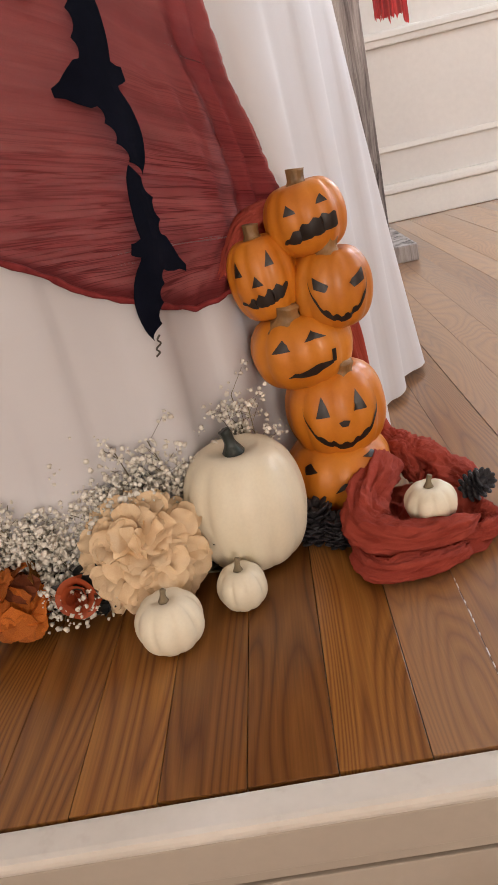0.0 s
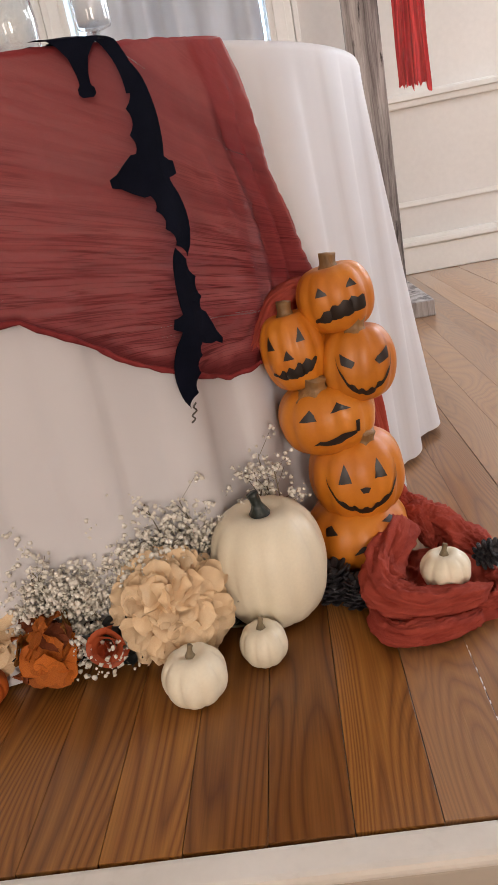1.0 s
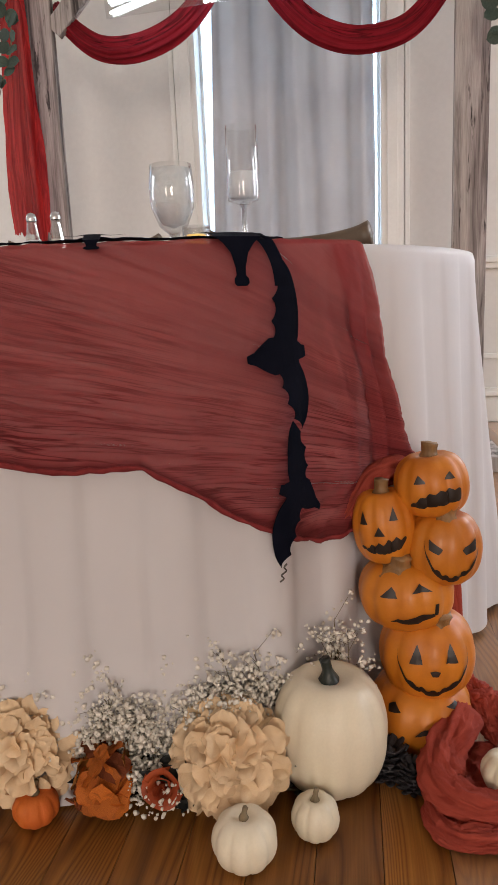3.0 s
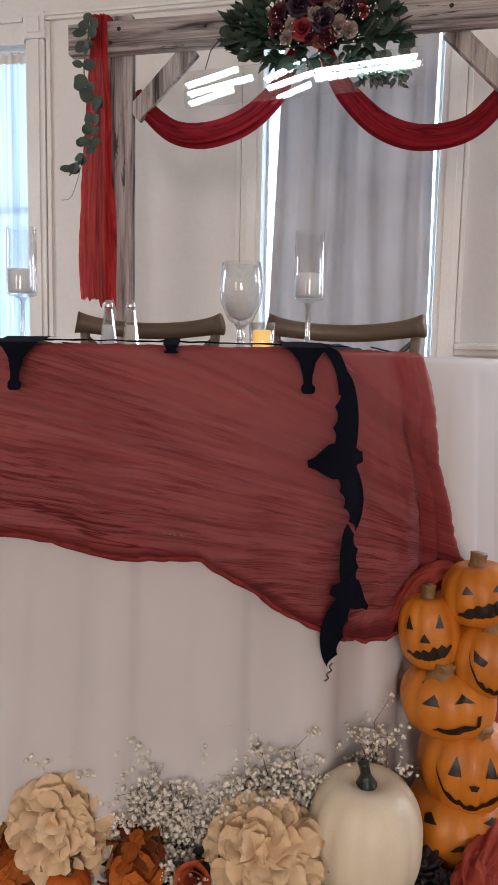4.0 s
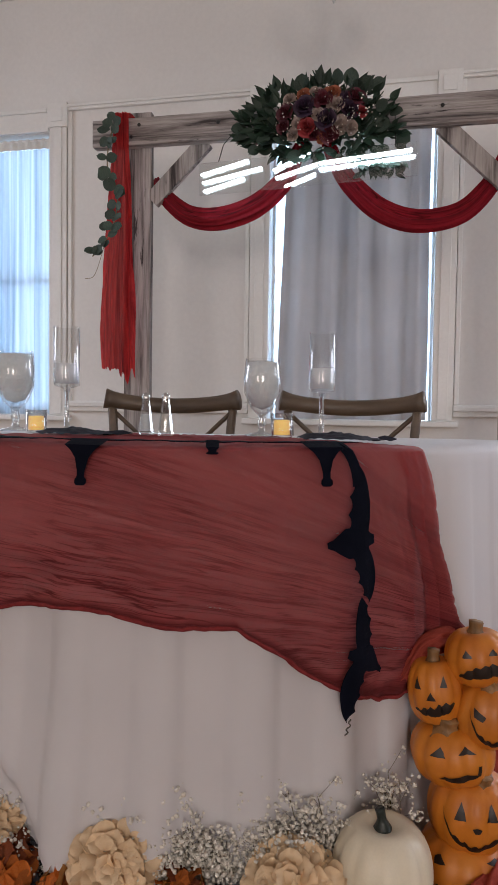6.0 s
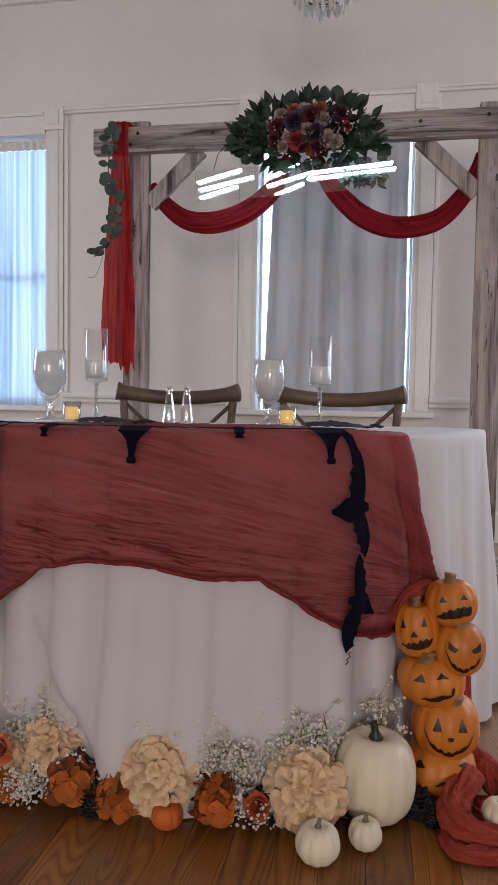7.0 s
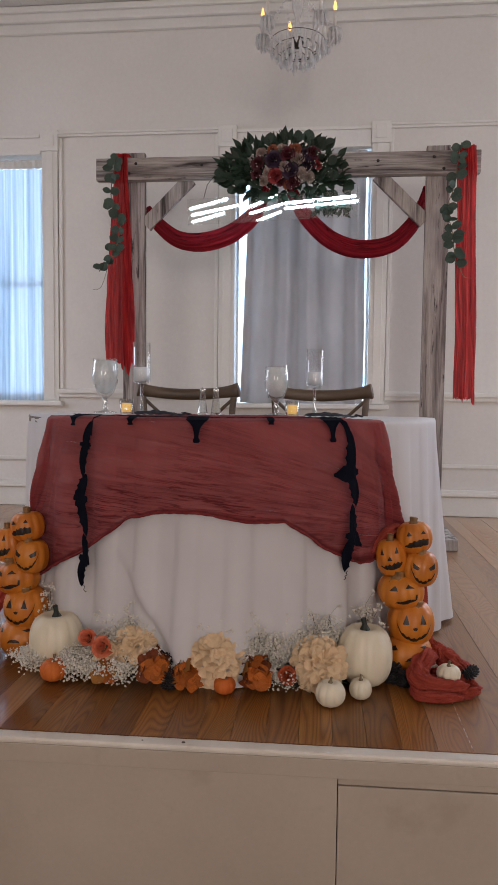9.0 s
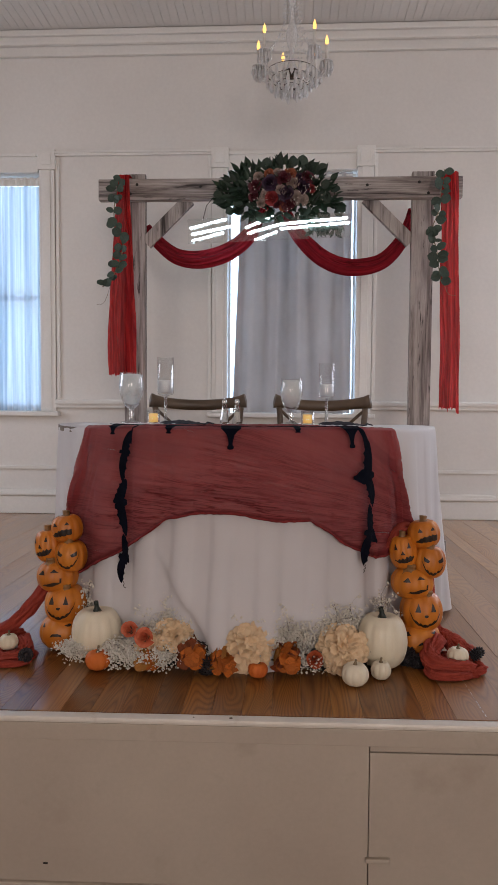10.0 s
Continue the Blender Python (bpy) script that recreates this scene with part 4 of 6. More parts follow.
def bat(parent, put, span, tail=0.20):
    """A thin felt bat: put(x, y) maps its flat outline on the place where it lies; x runs along the wings, -y to the tail."""
    half = [(0.0, -tail - 0.02), (0.035, -tail - 0.02), (0.06, -tail + 0.06), (0.12, -0.5 * tail - 0.10), (0.20, -0.22)] + BAT[1:]
    loop = half + [(-x, y) for x, y in half[::-1] if x > 0]
    own = bmesh.new()
    fc = own.faces.new([own.verts.new((x, y, 0)) for x, y in loop])
    bmesh.ops.triangulate(own, faces=[fc])
    for _ in range(2):
        bmesh.ops.subdivide_edges(own, edges=[e for e in own.edges if e.calc_length() > 0.10], cuts=1)
        bmesh.ops.triangulate(own, faces=[f for f in own.faces if len(f.verts) > 3])
    own.verts.index_update()
    flat = [(v.co.x * span / 2, v.co.y * span / 2) for v in own.verts]
    faces = [[v.index for v in f.verts] for f in own.faces]
    rim = [[v.index for v in e.verts] for e in own.edges if len(e.link_faces) == 1]
    own.free()
    own = bmesh.new()
    over = [own.verts.new(put(x, y, 0.0014)) for x, y in flat]
    under = [own.verts.new(put(x, y, 0.0)) for x, y in flat]
    for f in faces:
        own.faces.new([over[k] for k in f])
        own.faces.new([under[k] for k in reversed(f)])
    for p, q in rim:
        own.faces.new((over[p], over[q], under[q], under[p]))
    bmesh.ops.recalc_face_normals(own, faces=own.faces[:])
    return part("bat", own, FELT, parent)


def on_front(deg, z, turn, out=0.036):
    """A map on to the hanging cloth at an angle of the arc and a height; turn: degrees by which the bat is rolled."""
    ca, sa = math.cos(radians(turn)), math.sin(radians(turn))

    def put(x, y, lift=0.0):
        dx, dz = x * ca - y * sa, x * sa + y * ca
        zz = z + dz
        a = deg + math.degrees(dx / RT)
        p, n = outline(u_of(a))
        if zz > TABLE + 0.006:
            return Vector((*(p - n * (zz - TABLE - 0.006)).xy, TABLE + 0.010 + lift + 0.003 * abs(wob(a * 0.3, 2.0))))
        drop = TABLE - zz
        q = p + n * (hang(u_of(a), drop) * 0.92 + out * (0.62 + 0.38 * min(1, drop * 8)) + lift)
        return Vector((q.x, q.y, zz))

    return put


gar = thing("bat_garland", "black felt bat garland along the table edge, ends hanging down", "garland")


def edge_bat(deg, reach):
    """A bat whose wings lie on the tabletop while its body hangs over the edge."""
    bat(gar, on_front(deg, TABLE + 0.040, 0), 0.20, 0.34)
    put = on_front(deg, TABLE, 0)

    def body(u, v):
        half = steps(v, [(0.0, 0.042), (0.12, 0.032), (0.25, 0.020), (0.42, 0.011), (0.68, 0.0065), (0.82, 0.006), (0.86, 0.009), (0.95, 0.0095), (1.0, 0.006)])
        return put((u - 0.5) * 2 * half, 0.016 - (0.016 + reach) * v, 0.004)

    part("bat_body", sheet(8, 36, body), FELT, gar)


for deg, reach in ((-30, 0.02), (-14.5, 0.012), (0, 0.058), (15, 0.006), (28.2, 0.056)):
    edge_bat(deg, reach)
for a0, z0, a1, z1, w in ((29.6, 0.768, 32.1, 0.690, 0.016), (-23.6, 0.765, -24.8, 0.70, 0.014)):
    def strip(u, v, a0=a0, z0=z0, a1=a1, z1=z1, w=w):
        a = a0 + (a1 - a0) * math.sin(u * math.pi / 2)
        across = (v - 0.5) * 2 * w * (1 - 0.35 * u)
        return on_front(a, z0 + (z1 - z0) * u ** 1.3, 0)(across * u, across * (1 - u), 0.003)
    part("wing_end", sheet(18, 6, strip), FELT, gar)


def on_spine(spine, span, head, droop=0.0):
    """A map along a hanging line of (angle, height): wings along the line, head towards +x for head=1; droop lowers the tail."""
    line = curve_through([(math.radians(a) * RT, z, 0) for a, z in spine], 40)

    def put(x, y, lift=0.0):
        s = min(max(x / span + 0.5, 0.0), 1.0) * 40
        i = min(int(s), 39)
        c, d = line[i].lerp(line[i + 1], s - i), (line[i + 1] - line[i]).normalized()
        px, pz = c.x - d.y * y * head, c.y + d.x * y * head + droop * min(0.0, y + 0.02)
        return on_front(math.degrees(px / RT), pz, 0)(0, 0, lift)

    return put


for spine, span, head, tail, droop in (
        ([(32.0, 0.722), (32.1, 0.66), (32.2, 0.602), (32.8, 0.550), (32.9, 0.500)], 0.224, 1, 0.46, 0.0),
        ([(32.8, 0.514), (32.9, 0.462), (32.2, 0.418), (31.0, 0.372), (30.6, 0.318)], 0.206, -1, 0.42, 0.8),
        ([(-24.4, 0.740), (-25.9, 0.690), (-26.3, 0.650), (-26.1, 0.575)], 0.172, -1, 0.24, 0.0),
        ([(-26.1, 0.590), (-27.0, 0.545), (-26.9, 0.475), (-25.9, 0.400)], 0.195, 1, 0.26, 0.0),
        ([(-25.9, 0.410), (-25.4, 0.360), (-26.6, 0.305), (-26.2, 0.250)], 0.165, -1, 0.30, 0.2)):
    bat(gar, on_spine(spine, span, head, droop), span, tail)
for pts in ([(30.6, 0.324), (30.3, 0.319), (30.5, 0.314), (30.0, 0.309), (30.2, 0.304), (29.8, 0.300)], [(-26.2, 0.256), (-25.9, 0.249), (-26.1, 0.242), (-25.6, 0.236), (-25.3, 0.238)]):
    part("twist_tie", tube(curve_through([on_front(a, z, 0)(0, 0) for a, z in pts], 20), 0.0012, 6), PEWTER, gar, "silver twisted end")

# ---- pumpkins ----


def gourd(rx, rz, ribs, depth, squash=0.85, dip=0.16):
    """The skin of a pumpkin as a function of azimuth (0 ahead, to -y) and elevation, in radians."""
    def f(az, el):
        rr = max(math.cos(el), 0.0) ** squash
        zz = math.sin(el)
        groove = abs(math.cos(az * ribs / 2)) ** 0.6
        r = rr * (1 - depth * (1 - groove) * (0.4 + 0.6 * rr))
        z = zz - dip * math.exp(-((rr / 0.34) ** 2)) * (1 if zz > 0 else -0.7)
        return Vector((rx * r * math.sin(az), -rx * r * math.cos(az), rz * (z + 1)))

    return f


def gourd_mesh(f, nu=72, nv=30):
    return sheet(nu, nv, lambda u, v: f(2 * math.pi * u, (v - 0.5) * math.pi * 0.998), closed=True)


def on_skin(f, polys, lift=0.0016):
    """Cut-out shapes (degrees of azimuth and elevation) laid on the skin as a thin film."""
    own = bmesh.new()
    for poly in polys:
        fc = own.faces.new([own.verts.new((a, e, 0)) for a, e in poly])
        bmesh.ops.triangulate(own, faces=[fc])
    bmesh.ops.remove_doubles(own, verts=own.verts[:], dist=0.01)
    for _ in range(3):
        long = [e for e in own.edges if e.calc_length() > 7]
        if long:
            bmesh.ops.subdivide_edges(own, edges=long, cuts=1)
            bmesh.ops.triangulate(own, faces=[fc for fc in own.faces if len(fc.verts) > 3])
    for v in own.verts:
        az, el = radians(v.co.x), radians(v.co.y)
        p = f(az, el)
        n = (f(az + 0.02, el) - f(az - 0.02, el)).cross(f(az, el + 0.02) - f(az, el - 0.02)).normalized()
        v.co = p + n * lift
    bmesh.ops.recalc_face_normals(own, faces=own.faces[:])
    return own


def jagged(w, top, bottom, teeth, curve, tilt=0.0):
    """A toothed mouth: width, edges, number of teeth and how much the corners rise."""
    up, low = [], []
    n = teeth * 4
    for k in range(n + 1):
        a = -w + 2 * w * k / n
        c = curve * (a / w) ** 2 + tilt * a / w
        s = 1 - (abs(a) / w) ** 3 * 0.9
        tooth = 1.0 if k % 4 in (1, 2) else 0.0
        up.append((a, c + (top - 0.30 * (top - bottom) * tooth) * s))
        low.append((a, c + (bottom + 0.22 * (top - bottom) * (1.0 if k % 8 in (3, 4) else 0.0)) * s))
    return [[low[k], low[k + 1], up[k + 1], up[k]] for k in range(n)]


def gape(azs, top, bottom, up, down):
    """A crooked open mouth between two ragged lines; top and bottom are tables of height over azimuth."""
    n = 22
    rows = []
    for k in range(n + 1):
        a = azs[0] + (azs[1] - azs[0]) * k / n
        saw = (0.0, 1.0, 0.3, -0.6)[k % 4]
        fade = min(1.0, k * 0.5, (n - k) * 0.5)
        drop = 9.0 * (a / 40) ** 2
        hi = steps(a, top) - drop + up * saw * fade
        rows.append((a, hi, min(hi - 0.8, steps(a, bottom) - drop + down * (0.0, -0.6, 1.0, 0.2, -0.3)[k % 5] * fade)))
    return [[(a, lo), (b, lo2), (b, hi2), (a, hi)] for (a, hi, lo), (b, hi2, lo2) in zip(rows, rows[1:])]


def tri(a, e, w, h, lean=0.0):
    return [(a - w, e - h), (a + w, e - h), (a + lean, e + h)]


FACES = {
    "shout": [("eye", [tri(-24, 24, 9, 8, -3)]), ("eye", [tri(22, 27, 9, 7, 3)]), ("mouth", gape((-44, 38), [(-44, -12), (-20, -5), (38, 9)], [(-44, -14), (-24, -25), (10, -24), (37, -13), (38, -10)], 3.0, 1.6))],
    "grin": [("eye", [tri(-30, 26, 7, 11, -3)]), ("eye", [tri(24, 30, 7, 11, 3)]), ("nose", [tri(-3, 5, 9, 7)]), ("mouth", gape((-40, 44), [(-40, -10), (-24, -17), (0, -15), (44, 2)], [(-40, -12), (-20, -30), (8, -32), (30, -22), (44, 0)], 4.0, 1.6))],
    "evil": [("eye", [[(-38, 26), (-16, 12), (-22, 4), (-36, 10)]]), ("eye", [[(38, 30), (12, 12), (20, 5), (36, 12)]]), ("mouth", jagged(46, -28, -42, 7, 26, 2))],
    "smirk": [("eye", [tri(-24, 24, 11, 9, 2)]), ("eye", [tri(16, 31, 13, 7, -2)]), ("mouth", [[(-24, -24), (-8, -26), (-8, -18), (-14, -18)], [(-8, -26), (10, -26), (10, -11), (-8, -18)], [(10, -26), (30, -16), (30, -11), (10, -11)], [(29, -14), (34, -14), (35, 4), (30, 4)]])],
    "jolly": [("eye", [tri(-22, 22, 8, 13, -1)]), ("eye", [tri(20, 24, 8, 13, 1)]), ("nose", [[(-6, 2), (0, 4), (6, 2), (3, -4), (-3, -4)]]), ("mouth", jagged(50, -24, -36, 8, 26, 3))],
    "sulk": [("eye", [[(-50, 34), (-40, 42), (-30, 30), (-46, 24)]]), ("eye", [[(24, 40), (40, 44), (46, 36), (34, 34)]]), ("nose", [[(-14, -2), (-4, 4), (-4, 12), (-8, 8)], [(-4, 4), (8, 4), (8, 13), (-4, 12)], [(8, 4), (18, 0), (14, 8), (8, 13)]])],
}


def stem_mesh(r, h, lean, base=1.9, segs=10):
    pts = curve_through([(0, 0, 0), (lean * 0.15, 0, h * 0.35), (lean * 0.5, 0, h * 0.7), (lean, 0, h)], 8)
    own = tube(pts, lambda s: r * (base - (base - 0.9) * min(1, s * 2.2) + 0.25 * max(0, s - 0.7)), segs)
    for k, v in enumerate(own.verts):
        if k % 2:
            v.co.x, v.co.y = v.co.x * 0.86, v.co.y * 0.86
    return own


# moulded stems that lean out in front of the pumpkin above them: place and tilt
STEM_AT = {"jolly": (0.010, -0.024, 0.113, 16.0), "smirk": (-0.010, -0.024, 0.092, 16.0), "evil": (-0.004, -0.016, 0.094, 10.0)}


def jack_stack(at, label):
    t = thing("jack_o_lantern_stack", label, "pumpkin decoration", at, "pumpkin stacks")
    for kind, x, y, z, rx, h, rz, lean in (
        ("sulk", 0.004, 0.0, 0.0, 0.078, 0.116, 4, 0), ("jolly", 0.013, 0.0, 0.088, 0.070, 0.130, 4, 1), ("smirk", -0.014, 0.004, 0.194, 0.070, 0.104, 0, -2),
        ("evil", 0.033, -0.004, 0.264, 0.054, 0.106, 8, 3), ("grin", -0.041, 0.000, 0.292, 0.047, 0.110, -8, -6), ("shout", 0.024, 0.004, 0.362, 0.053, 0.092, 2, -6)):
        f = gourd(rx, h / 2, 11, 0.085, 0.62)
        p = part("pumpkin", gourd_mesh(f), ORANGE, t, smooth=True, at=pose(x, y, z, 0, lean, rz))
        for what, polys in FACES[kind]:
            part(what, on_skin(f, polys), FACE, p, "dark brown painted cut-out", smooth=True)
        part("stem", stem_mesh(0.0125 * rx / 0.05, 0.028, 0.003, 1.9, 12), PLASTIC_STEM, p, "tan brown ribbed stem", smooth=True, at=pose(*STEM_AT.get(kind, (0.0, 0.0, h - 0.015, 0.0)), 0, 0))
    return t


stack = jack_stack(pose(0.660, 1.190, 0.0), "stack of six orange plastic jack-o-lanterns with black faces")
copy_thing(stack, pose(-0.527, 1.185, 0.0, 0, 0, -8))


def small_pumpkin(name, label, x, y, z, rx, h, ribs, skin, stem, sr, sh, lean, rz=0.0, group="", tilt=0.0, depth=0.10, squash=0.72, cut=1.9):
    t = thing(name, label, "pumpkin", pose(x, y, z, tilt, 0, rz), group)
    part("skin", gourd_mesh(gourd(rx, h / 2, ribs, depth, squash, 0.22)), skin, t, smooth=True)
    part("stem", stem_mesh(sr, sh, lean, cut), stem, t, "dark dry stem" if stem is DRY_STEM else "black-green curved stem", smooth=True, at=pose(0, 0, h * 0.90))
    return t


for x, y, rx, h, rz in ((0.533, 1.085, 0.080, 0.172, 10), (-0.386, 1.105, 0.081, 0.165, 70)):
    small_pumpkin("large_white_pumpkin", "large cream-white pumpkin with a dark green stem", x, y, 0, rx, h, 12, CREAM, DARK_STEM, 0.0085, 0.036, -0.006, rz, "large white pumpkins", depth=0.05, squash=0.60, cut=2.1)
for x, y, z, rx, h, rz, what in ((0.434, 0.930, 0, 0.0405, 0.068, 0, "on the stage floor"), (0.5165, 0.983, 0, 0.0310, 0.056, 40, "on the stage floor"), (0.764, 1.057, 0.026, 0.0335, 0.052, 15, "nestled in rust gauze"), (-0.672, 1.085, 0.024, 0.031, 0.052, 60, "nestled in rust gauze")):
    small_pumpkin("mini_white_pumpkin", "small cream-white pumpkin with a dry stem, " + what, x, y, z, rx, h, 9, CREAM, DRY_STEM, 0.0038, 0.016, 0.003, rz, "small white pumpkins")
for x, y, rx, h, rz in ((0.145, 0.972, 0.031, 0.046, 20), (-0.354, 1.000, 0.040, 0.060, 75)):
    small_pumpkin("mini_orange_pumpkin", "small orange pumpkin with a dry stem on the stage floor", x, y, 0, rx, h, 9, SMALL_ORANGE, DRY_STEM, 0.004, 0.02, 0.004, rz, "small orange pumpkins")

# ---- flowers on the floor ----
RNG = random.Random(7)


def petal_mesh(name, material, size, ruffle, seed):
    def f(u, v):
        a = (u - 0.5) * 2
        w = math.sin(math.pi * min(1.0, v * 0.86 + 0.12)) ** 0.7
        return Vector((a * w * size * 0.66, v * size, size * (-0.10 * v * v + 0.16 * a * a * v + ruffle * wob(a * 1.6 + seed, v * 2.2, seed))))

    return mesh_of(name, sheet(5, 4, f), material)


PETALS = {m.name: [petal_mesh("petal", m, 1.0, 0.11, s) for s in (1.1, 4.7, 8.3)] for m in (PETAL_CREAM, PETAL_RUST, PETAL_BROWN, PETAL_OCHRE)}


def facing(p, d, spin, size):
    """A pose at p whose z axis points along d, spun round it and scaled."""
    q = Vector(d).normalized().to_track_quat("Z", "Y")
    return Matrix.LocRotScale(p, q @ Euler((0, 0, spin)).to_quaternion(), (size,) * 3)


def leaf_pose(p, tip, face, size):
    """A leaf or petal from p towards tip, its upper side towards face."""
    y = Vector(tip).normalized()
    x = y.cross(Vector(face)).normalized()
    z = x.cross(y)
    return Matrix.LocRotScale(Vector(p), Matrix((x, y, z)).transposed().to_quaternion(), (size,) * 3)


def ruffle_mesh(seed):
    """A broad round petal with a wavy, turned-out rim, one unit long."""
    def f(u, v):
        a = (u - 0.5) * 2
        w = 0.62 * math.sqrt(max(0.0, 1 - ((v - 0.54) / 0.56) ** 2)) + 0.04
        cup = 0.30 * v - 0.85 * max(0.0, v - 0.5) ** 2
        return Vector((a * w, v * (1 - 0.12 * a * a * v), cup + 0.14 * a * a * v + 0.12 * v * v * math.sin(a * 4.4 + seed) + 0.05 * wob(a * 2 + seed, v * 2)))

    return sheet(8, 6, f)


RUFFLES = [mesh_of("petal", ruffle_mesh(k * 1.7), PETAL_CREAM) for k in range(4)]


POLE = Vector((0.05, -0.80, 0.60)).normalized()


def ruffled_head(label, x, y, z, r, n, size):
    """A ball of overlapping ruffled petals that stand out from a small core."""
    t = thing("hydrangea_head", label, "flower", pose(x, y, z))
    for k in range(n):
        zc = 1 - 2 * (k + 0.5) / n
        a = k * 2.39996 + RNG.uniform(-0.2, 0.2)
        d = Vector((math.cos(a) * math.sqrt(1 - zc * zc), math.sin(a) * math.sqrt(1 - zc * zc), zc))
        if d.y > 0.55:
            continue
        away = d * d.dot(POLE) - POLE
        side = (away.normalized() + d.cross(away).normalized() * RNG.uniform(-1.0, 1.0)).normalized()
        lift = RNG.uniform(0.40, 1.10)
        tip = side * (1 - lift * 0.5) + d * lift
        face = d - side * lift
        shared("petal", RNG.choice(RUFFLES), t, leaf_pose(d * r * RNG.uniform(0.72, 0.90) - side * size * 0.55, tip, face, size * RNG.uniform(0.8, 1.15)))
    low = bmesh.new()
    bmesh.ops.create_icosphere(low, subdivisions=2, radius=r * 0.56)
    part("core", low, PETAL_CREAM, t, smooth=True)
    part("stalk", tube([(0, 0.01, -r * 0.4), (0, 0.04, -z + 0.004)], 0.003, 6), TWIG, t)
    return t


def hydrangea(label, x, y, z, r, material, n, size, flat=1.0, lean=(0, -0.5, 0.35), half=-0.25):
    """A round flower head of many four-petalled florets, on a short stem."""
    t = thing("hydrangea_head", label, "flower", pose(x, y, z))
    way = Vector(lean).normalized()
    spots = []
    for k in range(n * 2):
        zc = 1 - 2 * (k + 0.5) / (n * 2)
        a = k * 2.39996
        d = Vector((math.cos(a) * math.sqrt(1 - zc * zc), math.sin(a) * math.sqrt(1 - zc * zc), zc))
        if d.dot(way) > half:
            spots.append(d)
    for d in spots[:n]:
        c = d * r * RNG.uniform(0.72, 1.08)
        c.z *= flat
        spin = RNG.uniform(0, 6.28)
        nd = (d + Vector((RNG.uniform(-0.7, 0.7), RNG.uniform(-0.6, 0.3), RNG.uniform(-0.6, 0.6)))).normalized()
        mixed = {PETAL_RUST.name: (PETAL_RUST, PETAL_RUST, PETAL_RUST, PETAL_OCHRE, PETAL_BROWN), PETAL_BROWN.name: (PETAL_BROWN, PETAL_BROWN, PETAL_RUST)}.get(material.name, (material, material, PETAL_RUST))
        bank = PETALS[RNG.choice(mixed).name]
        for j in range(4):
            shared("petal", RNG.choice(bank), t, facing(c, nd, spin + j * 1.57 + RNG.uniform(-0.2, 0.2), size * RNG.uniform(0.85, 1.15)))
    low = bmesh.new()
    bmesh.ops.create_icosphere(low, subdivisions=2, radius=r * 0.60)
    for v in low.verts:
        v.co.z *= flat
    part("core", low, TWIG, t, "dark leafy core", smooth=True)
    part("stalk", tube([(0, 0.01, -r * 0.4), (0, 0.04, -z + 0.004)], 0.003, 6), TWIG, t)
    return t


CREAM_LABEL = "cream silk hydrangea head with ruffled petals"
ruffled_head(CREAM_LABEL, 0.402, 1.035, 0.068, 0.070, 210, 0.027)
ruffled_head(CREAM_LABEL, 0.112, 1.035, 0.072, 0.073, 210, 0.028)
ruffled_head(CREAM_LABEL, -0.122, 1.050, 0.092, 0.052, 150, 0.025)
ruffled_head(CREAM_LABEL, -0.190, 1.030, 0.062, 0.046, 130, 0.022)
hydrangea("rust-orange silk hydrangea, petals drooping to the floor", 0.233, 1.000, 0.044, 0.038, PETAL_RUST, 24, 0.022, 1.25)
hydrangea("rust-orange silk hydrangea, petals drooping to the floor", 0.035, 0.995, 0.036, 0.040, PETAL_RUST, 24, 0.023)
hydrangea("russet-brown silk hydrangea among the flowers", -0.065, 1.005, 0.050, 0.042, PETAL_BROWN, 25, 0.023)
hydrangea("ochre silk hydrangea drooping to the floor", -0.190, 0.985, 0.036, 0.034, PETAL_OCHRE, 20, 0.022, 1.1)


def rose_mesh(r, turns=3.4, n=15):
    own = bmesh.new()
    for k in range(n):
        s = k / n
        a0 = s * turns * 2 * math.pi
        rad = r * (0.12 + 0.80 * s)
        tall = r * (0.95 - 0.55 * s)

        def f(u, v, a0=a0, rad=rad, s=s, tall=tall, k=k):
            a = a0 + (u - 0.5) * (2.6 - 0.9 * s)
            e = math.sin(math.pi * u) ** 0.35
            rr = (rad * (0.45 + 0.55 * v ** 0.6) + r * 0.22 * s * v ** 3) * (1 if v > 0 else 0)
            return Vector((rr * math.cos(a), rr * math.sin(a), tall * v * e - r * 0.18 * s * v ** 3 + r * 0.05 * v * wob(u * 3, v * 2, k)))

        sheet(7, 4, f, own)
    bmesh.ops.remove_doubles(own, verts=own.verts[:], dist=1e-5)
    return own


def rose(label, p, d, r, material):
    t = thing("rose", label, "flower", facing(p, d, RNG.uniform(0, 6), 1.0))
    part("petals", rose_mesh(r), material, t, smooth=True)
    part("calyx", lathe([(0.0, -r * 0.25), (r * 0.35, -r * 0.1), (r * 0.55, r * 0.12), (r * 0.3, r * 0.2)], 8), LEAF, t, "green calyx", smooth=True)
    return t


rose("coral rose with tightly curled petals", (-0.203, 0.980, 0.112), (-0.05, -1, 0.45), 0.031, ROSE_CORAL)
rose("coral rose with tightly curled petals", (-0.256, 1.010, 0.122), (-0.2, -1, 0.5), 0.027, ROSE_CORAL)
rose("rust-red rose tucked among white sprays", (0.318, 0.985, 0.056), (0.1, -1, 0.3), 0.027, ROSE_RUST)
rose("dark red rose tucked among the flowers", (-0.235, 1.040, 0.055), (-0.2, -1, 0.3), 0.022, ROSE_RED)
rose("dark red rose tucked among the flowers", (0.190, 1.075, 0.100), (0.2, -1, 0.4), 0.020, ROSE_WINE)


